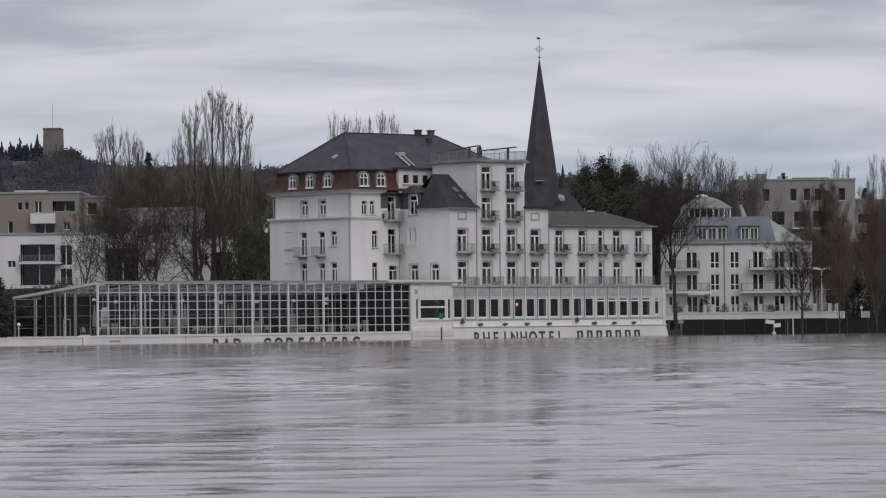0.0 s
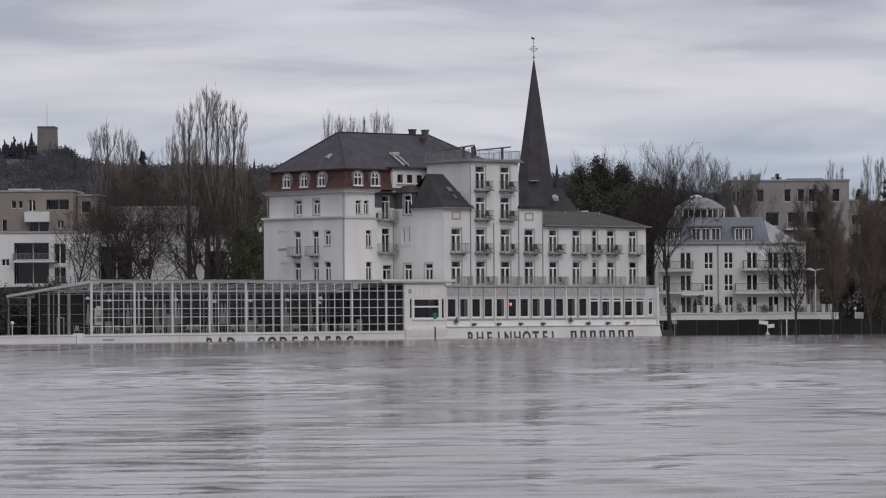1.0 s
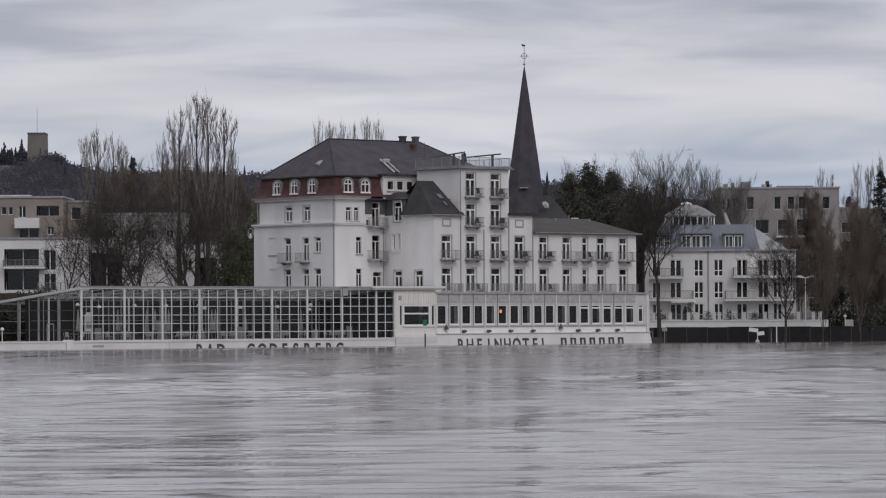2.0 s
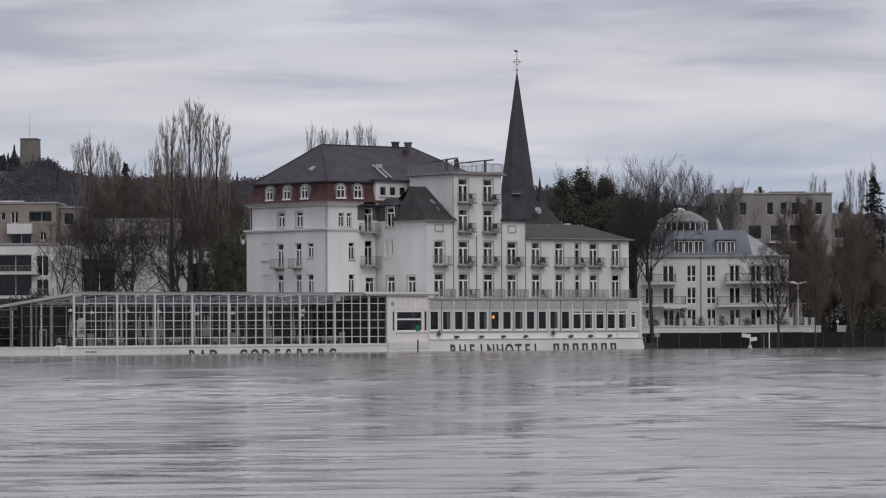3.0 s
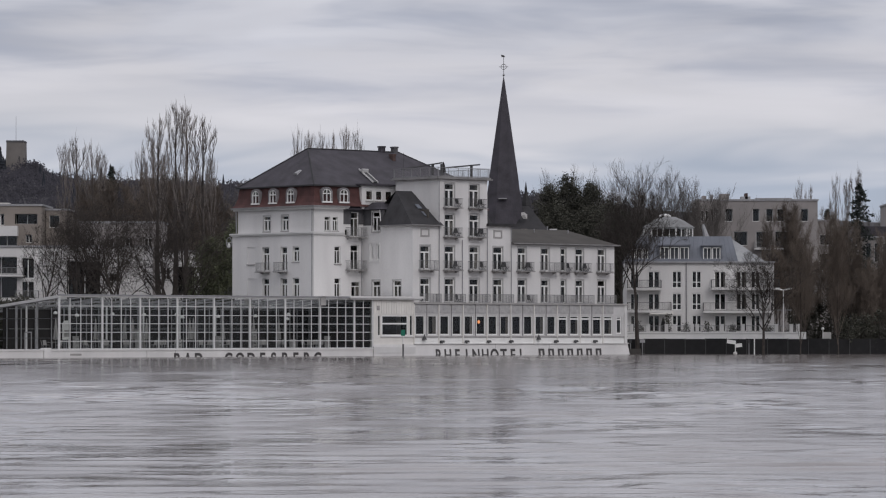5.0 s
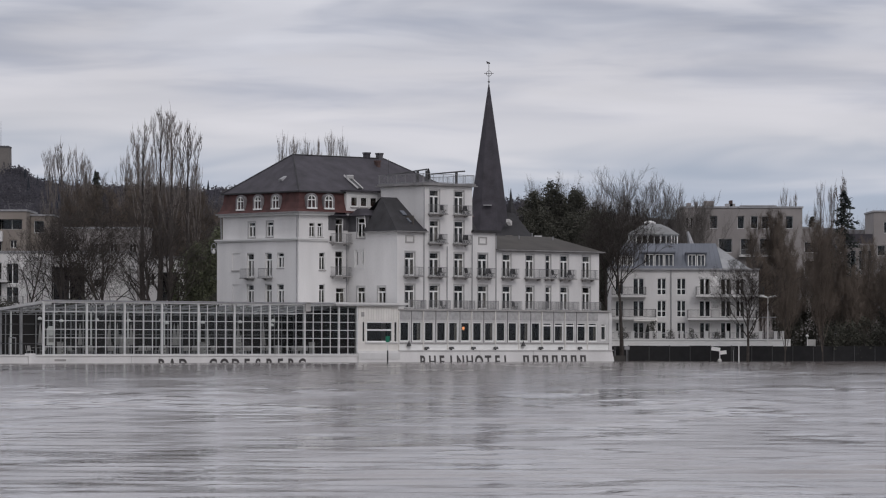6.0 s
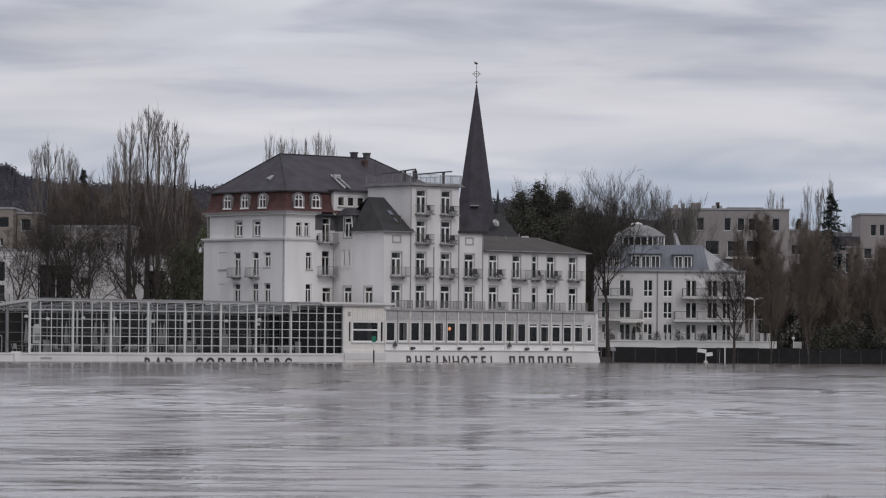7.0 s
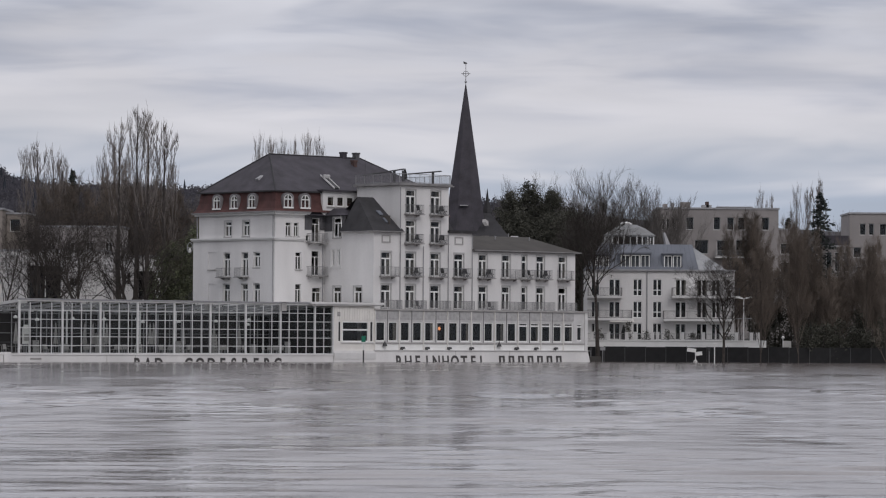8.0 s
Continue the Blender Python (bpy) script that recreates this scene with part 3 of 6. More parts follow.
def tower_terrace():
    rl = railing_shape(front(2.25), 5.5, 13.2, 20.12, 21.15, 0)
    part("railing", rl, RAIL, hotel)
    part("railing", railing_shape(side(5.45), 2.25, 9.9, 20.12, 21.15, 0), RAIL, hotel)
    part("railing", railing_shape(side(13.2), 2.25, 9.9, 20.12, 21.15, 0), RAIL, hotel)
    for p, q in (((5.5, 8.6, 21.1), (6.4, 2.6, 21.65)), ((6.9, 2.5, 21.1), (12.0, 2.5, 21.6))):
        part("awning_beam", Shape().tube(p, q, 0.08, 0.08, 4), DARK_METAL, hotel)
    for a, b in ((6.2, 4.0), (10.8, 2.6), (6.4, 2.7)):
        part("awning_post", Shape().box(a - 0.11, a + 0.11, b - 0.11, b + 0.11, 20.1, 21.5), DARK_METAL, hotel)
    part("aerial", Shape().tube((6.0, 8.8, 20.1), (6.0, 8.8, 23.0), 0.03, 0.02, 4), DARK_METAL, hotel)
    u = thing("folded_parasol", "folded dark parasol standing on the tower roof terrace", "parasol", HOTEL @ pose(7.1, 3.2, 20.12))
    part("pole", Shape().tube((0, 0, 0), (0, 0, 1.7), 0.03), DARK_METAL, u)
    part("canopy", Shape().spin([(0.10, 0.45), (0.30, 0.6), (0.26, 1.0), (0.12, 1.5), (0.03, 1.65)], n=8), HEDGE, u)


def hip_wing():
    holes = [(8.0, 9.35, 6.2, 8.42), (4.4, 5.75, 6.2, 8.42), (8.0, 9.35, 13.95, 16.2), (8.25, 8.65, 10.75, 12.5), (9.2, 9.6, 10.75, 12.5)]
    part("wall", pierced(Shape(), G2, 2.8, 11.0, 0.6, 14.65, holes), RENDER_WHITE, hotel)
    part("slate_wall", pierced(Shape(), side(1.86), 7.6, 11.0, 14.66, 16.5, holes, 0.3), SLATE_HUNG, hotel, "slate-hung upper wall")
    for b0, b1, z0, z1 in holes[:3]:
        window(hotel, G2, b0, b1, z0, z1, rim=True)
    fr = Shape()
    for a, b, c, d in ((8.0, 9.85, 10.45, 10.6), (8.0, 9.85, 12.6, 12.72), (8.0, 8.12, 10.6, 12.6), (9.73, 9.85, 10.6, 12.6)):
        fr.on(G2, a, b, c, d, -0.06, 0)
    part("surround", fr, TRIM, hotel)
    for b0, b1, z0, z1 in holes[3:]:
        window(hotel, G2, b0, b1, z0, z1, transom=0, lights=1, sill=False)
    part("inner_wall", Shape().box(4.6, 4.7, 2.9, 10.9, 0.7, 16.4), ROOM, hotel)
    # steep hipped slate roof, leaning on the tower
    r = Shape()
    e0, e1, e2 = (1.35, 1.95, 14.6), (6.0, 1.95, 14.6), (1.35, 7.75, 14.6)
    p, q = (3.35, 7.0, 18.55), (6.0, 7.0, 18.55)
    r.poly(e0, e1, q, p).poly(e2, e0, p).poly(p, q, (6.0, 9.6, 16.5), (2.9, 9.6, 16.5))
    part("roof", r, SLATE_DARK, hotel, "steep hipped slate roof")
    part("cornice", Shape().box(1.3, 6.05, 1.88, 2.4, 14.5, 14.62).box(1.3, 1.81, 2.4, 7.7, 14.5, 14.62), EAVE, hotel)
    for a, b, z, w in ((4.2, 4.2, 16.45, 0.55), (4.3, 3.2, 15.6, 0.45)):
        part("rooflight", Shape().hexa([(a, b, z), (a + w, b, z), (a + w, b + 0.6, z + 0.48), (a, b + 0.6, z + 0.48), (a, b - 0.06, z + 0.08), (a + w, b - 0.06, z + 0.08), (a + w, b + 0.54, z + 0.56), (a, b + 0.54, z + 0.56)]), ZINC, hotel)
    # lean-to slate roof over the slate wall
    lt = Shape().hexa([(-1.2, 10.4, 16.45), (1.4, 10.4, 16.45), (1.4, 12.4, 16.45), (-1.2, 12.4, 16.45), (-0.9, 11.2, 17.0), (1.4, 11.2, 17.0), (1.4, 12.4, 17.0), (-0.9, 12.4, 17.0)])
    lt.hexa([(1.4, 7.4, 16.45), (4.6, 7.4, 16.45), (4.6, 10.6, 16.45), (1.4, 10.6, 16.45), (2.9, 9.0, 17.3), (4.6, 9.0, 17.3), (4.6, 10.6, 17.3), (2.9, 10.6, 17.3)])
    part("lean_to_roof", lt, SLATE, hotel)
    part("downpipe", Shape().tube((1.72, 8.0, 16.4), (1.72, 7.7, 14.7), 0.05), FRAME, hotel)
    # penthouse dormer with three windows
    wins = [(1.95, 3.0, 17.5, 18.68), (3.38, 4.42, 17.5, 18.68), (4.82, 5.87, 17.5, 18.68)]
    part("wall", pierced(Shape(), front(10.6), 1.3, 6.9, 16.5, 19.2, wins, 0.25), RENDER_WHITE, hotel)
    part("wall", Shape().box(1.3, 1.55, 10.85, 14, 16.5, 19.2), RENDER_WHITE, hotel)
    part("inner_wall", Shape().box(1.6, 6.8, 10.95, 11.0, 16.6, 19.1), ROOM, hotel)
    for s0, s1, z0, z1 in wins:
        window(hotel, front(10.6), s0, s1, z0, z1, transom=0, lights=1, deep=0.08)
    part("flat_roof", Shape().box(0.9, 7.3, 10.2, 15.2, 19.2, 19.4), SLATE, hotel)


def arch_dormer(face, s, z, into):
    """A round-headed dormer on the steep red mansard."""
    w, n = 0.62, 9
    ring = [(-w, 0.0), (-w, 0.95)] + [(-w * math.cos(math.pi * i / n), 0.95 + w * 0.85 * math.sin(math.pi * i / n)) for i in range(1, n)] + [(w, 0.95), (w, 0.0)]
    hood, fr = Shape(), Shape()
    for (a, b), (c, d) in zip(ring, ring[1:]):
        o = [(x * 1.28, y * 1.11 + 0.02) for x, y in ((a, b), (c, d))]
        pts = [(a, b), (c, d), o[1], o[0]]
        hood.hexa([face(s + x, z + y, -0.25) for x, y in pts] + [face(s + x, z + y, into) for x, y in pts])
    for (a, b), (c, d) in zip(ring, ring[1:]):
        pts = [(a, b), (c, d), (c * 0.84, d * 0.94), (a * 0.84, b * 0.94)]
        fr.hexa([face(s + x, z + y, -0.2) for x, y in pts] + [face(s + x, z + y, -0.08) for x, y in pts])
    fr.on(face, s - 0.05, s + 0.05, z, z + 1.42, -0.21, -0.1)
    fr.on(face, s - 0.6, s + 0.6, z + 0.86, z + 0.98, -0.21, -0.1)
    fr.on(face, s - 0.72, s + 0.72, z - 0.12, z + 0.06, -0.32, 0.2)
    d = part("dormer", hood, HOOD, hotel, "round-headed dormer with a white window")
    part("window_frame", fr, FRAME, d)
    pts = [(x * 0.9, y * 0.97) for x, y in ring]
    gl = Shape()
    gl.poly(*[face(s + x, z + y, -0.12) for x, y in pts])
    part("pane", gl, PANE, d)
    part("backing", Shape().poly(*[face(s + x, z + y, 0.12) for x, y in pts]), ROOM, d)


def main_block():
    ha = [(-3.8, -3.0, 14.0, 15.58), (-2.6, -1.9, 14.0, 15.58), (-2.35, -1.5, 10.3, 12.25), (-2.35, -1.5, 6.2, 8.68), (0.0, 1.15, 9.68, 12.45), (0.0, 1.15, 13.42, 16.15), (0.12, 1.4, 6.2, 8.3), (-0.85, -0.35, 13.5, 14.2)]
    part("wall", pierced(Shape(), F1, -5.31, 1.81, 0.6, 16.6, ha), RENDER_WHITE, hotel)
    for i, h in enumerate(ha):
        window(hotel, F1, *h, transom=0 if i == 7 else 0.75, lights=1 if i == 7 else 2, sill=i not in (4, 5), bar=0.06)
    cl = pierced(Shape(), front(10.94), -1.05, 1.8, 14.8, 16.6, ha, 0.06)
    part("slate_wall", cl, SLATE_HUNG, hotel, "slate-hung wall behind the upper balcony")
    hb = [(18.85, 20.1, 14.05, 15.8), (15.6, 16.8, 14.05, 15.8), (19.0, 20.25, 9.5, 12.25), (15.75, 16.95, 9.5, 12.25), (13.6, 14.8, 10.5, 12.25),
          (19.0, 20.25, 6.2, 8.72), (15.75, 16.95, 6.2, 8.72), (13.6, 14.8, 6.2, 8.72)]
    part("wall", pierced(Shape(), G1, 11.4, 25.3, 0.6, 13.6, hb), RENDER_WHITE, hotel)
    part("wall", pierced(Shape(), G1, 11.4, 24.4, 13.6, 16.6, hb), RENDER_WHITE, hotel)
    for i, h in enumerate(hb):
        window(hotel, G1, *h, sill=i not in (2, 3), rim=i < 2)
    # slightly thicker lower storeys and the blind windows cut in them
    blind = [(21.6, 22.95, 10.35, 12.3), (21.6, 22.95, 6.2, 8.72)]
    sk = pierced(Shape(), side(-5.39), 11.0, 25.75, 0.6, 13.6, hb + blind, 0.08)
    part("wall", sk, RENDER_WHITE, hotel)
    for b0, b1, z0, z1 in blind:
        part("sill", Shape().on(G1, b0 - 0.1, b1 + 0.1, z0 - 0.12, z0, -0.18, 0), STONE_GREY, hotel)
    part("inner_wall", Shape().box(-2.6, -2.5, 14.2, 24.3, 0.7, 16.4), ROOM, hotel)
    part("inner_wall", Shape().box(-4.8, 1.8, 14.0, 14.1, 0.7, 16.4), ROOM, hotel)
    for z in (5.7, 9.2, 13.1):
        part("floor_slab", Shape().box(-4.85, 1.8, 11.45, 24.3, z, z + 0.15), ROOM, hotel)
    part("wall", Shape().box(1.81, 20, 11, 11.4, 0.6, 16.6), RENDER_WHITE, hotel)
    part("wall", Shape().box(19.6, 20, 11.4, 24.4, 0.6, 16.6).box(-5.31, 19.6, 25.3, 25.7, 0.6, 13.6).box(-5.31, 19.6, 24.4, 24.8, 13.6, 16.6), RENDER_WHITE, hotel)
    # string course and eaves
    co = Shape().box(-5.62, -5.31, 10.75, 25.8, 13.58, 13.72).box(-5.72, -5.31, 10.68, 25.9, 13.72, 13.9).box(-5.31, -1.1, 10.75, 11.0, 13.58, 13.72).box(-5.31, -1.1, 10.68, 11.0, 13.72, 13.9)
    co.box(-5.31, 19.6, 24.8, 25.7, 13.6, 13.72)
    part("string_course", co, TRIM, hotel)
    ev = Shape().box(-5.75, -5.31, 10.5, 25.1, 16.45, 16.62).box(-5.92, -5.31, 10.36, 25.25, 16.62, 16.8).box(-5.31, -0.7, 10.5, 11.0, 16.45, 16.62).box(-5.31, -0.7, 10.36, 11.0, 16.62, 16.8)
    part("cornice", ev, TRIM, hotel)
    part("gutter", Shape().box(-6.02, -5.92, 10.26, 25.35, 16.68, 16.82).box(-5.92, -0.7, 10.26, 10.36, 16.68, 16.82), EAVE, hotel)
    part("downpipe", Shape().tube((-5.45, 11.25, 16.4), (-5.45, 11.25, 6.4), 0.06), PIPE, hotel)
    part("downpipe", Shape().tube((-5.45, 25.0, 16.4), (-5.45, 24.9, 13.95), 0.07), PIPE, hotel)
    part("downpipe", Shape().tube((1.6, 10.9, 13.3), (1.6, 10.9, 6.4), 0.06), PIPE, hotel)
    for b0 in (18.8, 15.55):
        balcony(hotel, G1, b0, b0 + 1.7, 9.5)
    for z in (9.68, 13.42):
        balcony(hotel, F1, -0.75, 1.65, z, 1.0)
    # red mansard, bell-cast, then the slate hip
    ms = Shape()
    rings = [(0.62, 16.8), (0.30, 17.15), (0.05, 17.9), (-0.1, 19.15)]
    loops = [[(-5.31 - o, 11 - o, z), (20 + o, 11 - o, z), (20 + o, 24.7 + o, z), (-5.31 - o, 24.7 + o, z)] for o, z in rings]
    for lo, hi in zip(loops, loops[1:]):
        for i in range(4):
            ms.poly(lo[i], lo[(i + 1) % 4], hi[(i + 1) % 4], hi[i])
    part("mansard", ms, RED_TILE, hotel, "steep red-brown tiled mansard")
    up = Shape()
    o = 0.18
    e = [(-5.31 - o, 11 - o, 19.1), (20 + o, 11 - o, 19.1), (20 + o, 24.7 + o, 19.1), (-5.31 - o, 24.7 + o, 19.1)]
    p, q = (-0.3, 18.3, 23.62), (13.4, 18.3, 23.62)
    up.poly(e[0], e[1], q, p).poly(e[1], e[2], q).poly(e[2], e[3], p, q).poly(e[3], e[0], p).poly(*reversed(e))
    part("roof", up, SLATE, hotel, "dark slate hipped roof")
    hp = Shape()
    for a, b in ((e[0], p), (e[3], p), (p, q), (e[1], q)):
        hp.tube(a, b, 0.1, 0.1, 5)
    hp.box(-5.55, 20.2, 10.76, 10.86, 19.0, 19.16).box(-5.55, -5.45, 10.86, 24.9, 19.0, 19.16)
    part("ridge_tiles", hp, SLATE_DARK, hotel)
    for b in (21.15, 18.0, 14.8):
        arch_dormer(side(-5.45), b, 17.25, 0.5)
    for a in (-3.75, -1.25):
        arch_dormer(front(10.86), a, 17.25, 0.5)
    for a, w, stuff_of in ((10.6, 0.6, SLATE), (12.55, 0.6, SLATE_HUNG), (10.9, 0.42, BRICK)):
        b, top = (18.1, 24.2) if stuff_of is not BRICK else (16.4, 23.2)
        ch = Shape().box(a, a + w, b, b + 0.6, 22.0, top).box(a - 0.06, a + w + 0.06, b - 0.06, b + 0.66, top - 0.1, top + 0.08)
        part("chimney", ch, stuff_of, hotel)
    # open roof hatch and a small vent in the slates
    hatch = Shape()
    for s0, s1 in ((0, 0.08), (0.72, 0.8)):
        hatch.hexa([(3.7 + s0, 11.5, 19.6), (3.7 + s1, 11.5, 19.6), (3.7 + s1, 14.0, 21.15), (3.7 + s0, 14.0, 21.15), (3.7 + s0, 11.45, 19.75), (3.7 + s1, 11.45, 19.75), (3.7 + s1, 13.95, 21.3), (3.7 + s0, 13.95, 21.3)])
    hatch.hexa([(3.62, 13.3, 20.85), (4.58, 13.3, 20.85), (4.58, 13.6, 21.0), (3.62, 13.6, 21.0), (3.5, 13.1, 21.2), (4.46, 13.1, 21.2), (4.46, 13.2, 21.25), (3.5, 13.2, 21.25)])
    part("roof_hatch", hatch, TRIM, hotel, "pale-framed open roof hatch")
    part("hatch_glass", Shape().hexa([(3.8, 11.5, 19.62), (4.4, 11.5, 19.62), (4.4, 13.9, 21.1), (3.8, 13.9, 21.1), (3.8, 11.48, 19.7), (4.4, 11.48, 19.7), (4.4, 13.88, 21.18), (3.8, 13.88, 21.18)]), DARK_METAL, hotel)
    part("roof_vent", Shape().hexa([(-4.0, 16.2, 20.3), (-4.0, 15.5, 20.3), (-3.4, 15.5, 20.8), (-3.4, 16.2, 20.8), (-4.15, 16.1, 20.6), (-4.15, 15.6, 20.6), (-3.4, 15.6, 21.0), (-3.4, 16.1, 21.0)]), PIPE, hotel)


front_wing()
tower_terrace()
hip_wing()
main_block()


def bracket_lamp():
    t = thing("wall_lantern", "wrought iron wall lantern at the hotel corner", "lantern", HOTEL @ pose(-5.4, 25.8, 12.6))
    ring = Shape()
    pts = [(0, 0.55 + 0.5 * math.cos(a), 0.3 + 0.62 * math.sin(a)) for a in (2 * math.pi * i / 10 for i in range(11))]
    for p, q in zip(pts, pts[1:]):
        ring.tube(p, q, 0.05, 0.05, 4)
    ring.tube((0, 0, 0.3), (0, 1.1, 0.3), 0.04, 0.04, 4)
    part("bracket", ring, PIPE, t)
    part("lamp", Shape().spin([(0.08, -0.3), (0.16, -0.2), (0.16, 0.1), (0.05, 0.25)], 0, 0.55, 6), PLASTIC_WHITE, t)


bracket_lamp()


def veranda():
    v = thing("veranda", "white ground-floor veranda with tall windows above the flood wall", "veranda", HOTEL)
    lefts = [0.22 + 1.808 * i for i in range(17)]
    wins = [(s - 0.06, s + 1.32, 2.26, 4.47) for s in lefts] + [(31.1, 31.9, 2.4, 4.4)]
    part("wall", pierced(Shape(), FV, -0.05, 32.7, 1.3, 5.75, wins, 0.25), VERANDA_GREY, v)
    part("wall", Shape().box(32.45, 32.7, 0.25, 2.4, 1.3, 5.75), TRIM, v)
    part("inner_wall", Shape().box(0.1, 32.3, 2.25, 2.38, 1.3, 5.7), DARK_INSIDE, v)
    part("floor_slab", Shape().box(0.1, 32.4, 0.27, 2.24, 1.0, 1.3), ROOM, v)
    part("roof_slab", Shape().box(-0.1, 32.8, -0.06, 2.4, 5.75, 5.86).box(-0.15, 32.95, -0.2, -0.06, 5.72, 5.9), STONE_GREY, v)
    for i, h in enumerate(wins):
        window(v, FV, *h, transom=0.84 if i > 11 else 0, lights=1, deep=0.06, sill=False, curtain=i % 3 == 1, bar=0.115)
    # grey patterned band over the windows, and slim piers between the bays
    for i, s in enumerate(lefts):
        part("band_panel", Shape().box(s - 0.2, s + 1.42, -0.05, 0, 4.72, 5.62), BAND, v)
        if i % 2 == 0:
            part("pier", Shape().box(s - 0.36, s - 0.26, -0.14, 0, 1.3, 5.7), CREAM, v)
    part("apron", Shape().box(-0.04, 32.28, -0.03, 0, 1.34, 1.98), FRAME, v, "white apron panels under the sills")
    for i, s in enumerate(lefts):
        part("glazing_rib", Shape().box(s - 0.26, s - 0.2, -0.08, 0, 2.18, 5.7), EAVE, v)
    part("sill_course", Shape().box(-0.05, 32.85, -0.1, 0, 2.0, 2.16), STONE_GREY, v)
    part("pier", Shape().box(32.3, 32.75, -0.12, 0, 1.3, 5.7), TRIM, v)
    for i, (s0, s1) in enumerate(COLS):
        part("railing", railing_shape(FA, s0 - 0.1, s1 + (0.8 if i != 5 else 1.2), 5.86, 6.9, -1.0, 0, 0.12, 0.013), RAIL, v)
    part("ceiling_lamp", Shape().spin([(0.04, 3.55), (0.14, 3.65), (0.17, 3.8), (0.08, 3.95)], 10.55, 1.1, 8), LAMP_WARM, v, "lit warm pendant lamp")
    part("lamp_cord", Shape().tube((10.55, 1.1, 3.9), (10.55, 1.1, 5.7), 0.015, 0.015, 4), DARK_METAL, v)
    # flood wall under it
    fw = Shape()
    fw.hexa([(-6.1, -0.5, -2), (33.35, -0.5, -2), (33.35, 2.4, -2), (-6.1, 2.4, -2), (-6.1, -0.16, 1.25), (32.75, -0.16, 1.25), (32.75, 2.4, 1.25), (-6.1, 2.4, 1.25)])
    wall = tagged(part("flood_wall", fw, RENDER_WHITE), "white painted flood wall standing in the river", "wall", kind="structure")
    cp = Shape().box(-0.2, 32.9, -0.28, 0, 1.25, 1.33)
    wall.matrix_world = HOTEL
    part("coping", cp, TRIM, wall)
    for s in (11.9, 20.2):
        part("joint", Shape().hexa([(s, -0.50, -1.7), (s + 0.04, -0.50, -1.7), (s + 0.04, -0.4, -1.7), (s, -0.4, -1.7), (s, -0.175, 1.24), (s + 0.04, -0.175, 1.24), (s + 0.04, -0.1, 1.24), (s, -0.1, 1.24)]), STONE_GREY, wall)
    for k, s in enumerate((3.9, 7.6, 10.9, 14.3, 21.3, 24.4, 27.5)):
        f = thing("floodlight", "small dark floodlight on the coping of the flood wall", "floodlight", HOTEL @ pose(s, -0.2, 1.33), "floodlights on the wall")
        part("housing", Shape().hexa([(-0.28, -0.2, 0.12), (0.28, -0.2, 0.12), (0.24, 0.1, 0.1), (-0.24, 0.1, 0.1), (-0.24, -0.12, 0.36), (0.24, -0.12, 0.36), (0.2, 0.12, 0.32), (-0.2, 0.12, 0.32)]), DARK_METAL, f)
        part("bracket", Shape().box(-0.05, 0.05, -0.05, 0.05, 0, 0.14), DARK_METAL, f)
    for s in (1.3, 18.6):
        f = thing("lamp_hood", "dark conical lamp on the veranda wall", "lamp", HOTEL @ pose(s, -0.2, 1.75))
        part("shade", Shape().spin([(0.30, 0.0), (0.22, 0.2), (0.08, 0.45), (0.04, 0.6)], 0, 0, 8), DARK_METAL, f)
        part("bracket", Shape().box(-0.03, 0.03, 0, 0.2, 0.3, 0.36), DARK_METAL, f)


veranda()


def entrance_block():
    e = thing("entrance_block", "flat-roofed cream entrance block with one large window", "building", HOTEL)
    wins = [(-4.75, -0.95, 2.2, 4.45), (-0.68, -0.25, 2.2, 4.45), (-5.3, -4.92, 2.2, 4.45)]
    part("wall", pierced(Shape(), FV, -5.95, -0.06, 0.7, 6.15, wins, 0.2), CREAM, e)
    part("wall", Shape().box(-5.95, -5.75, 0.2, 10.9, 0.7, 6.15), CREAM, e)
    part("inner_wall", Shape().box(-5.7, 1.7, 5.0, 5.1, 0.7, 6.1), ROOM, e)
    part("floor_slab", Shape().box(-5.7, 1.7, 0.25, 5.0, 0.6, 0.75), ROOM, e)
    fr = Shape()
    s0, s1, z0, z1 = wins[0]
    for a, b, c, d in ((s0, s0 + 0.12, z0, z1), (s1 - 0.12, s1, z0, z1), (s0, s1, z0, z0 + 0.14), (s0, s1, z1 - 0.12, z1), (s0, s1, 3.45, 3.62)):
        fr.on(FV, a, b, c, d, 0.02, 0.15)
    w = part("window", fr, FRAME, e)
    part("pane", Shape().on(FV, s0 + 0.1, s1 - 0.1, z0 + 0.1, 3.5, 0.08, 0.1), PANE, w)
    part("pane", Shape().on(FV, s0 + 0.1, s1 - 0.1, 3.58, z1 - 0.1, 0.08, 0.1), PANE, w)
    for h in wins[1:]:
        window(e, FV, *h, transom=0, lights=1, deep=0.05, sill=False, curtain=False, bar=0.06)
    for i in range(16):
        s = -5.9 + i * 0.365
        part("board", Shape().box(s, s + 0.335, -0.04, 0, 4.62, 6.1), CREAM, e)
    part("sill", Shape().box(-4.95, -0.2, -0.12, 0, 2.06, 2.2), TRIM, e)
    part("roof_slab", Shape().box(-9.6, 0.9, -0.55, 11.0, 6.3, 6.55).box(-9.4, 0.7, -0.4, 10.95, 6.15, 6.3), TRIM, e)
    part("notice", Shape().box(-5.5, -5.1, -0.08, -0.05, 5.0, 5.5), STONE_GREY, e)
    part("plinth", Shape().box(-6.1, -0.1, -0.3, -0.14, 0.3, 1.0), TRIM, e)


entrance_block()


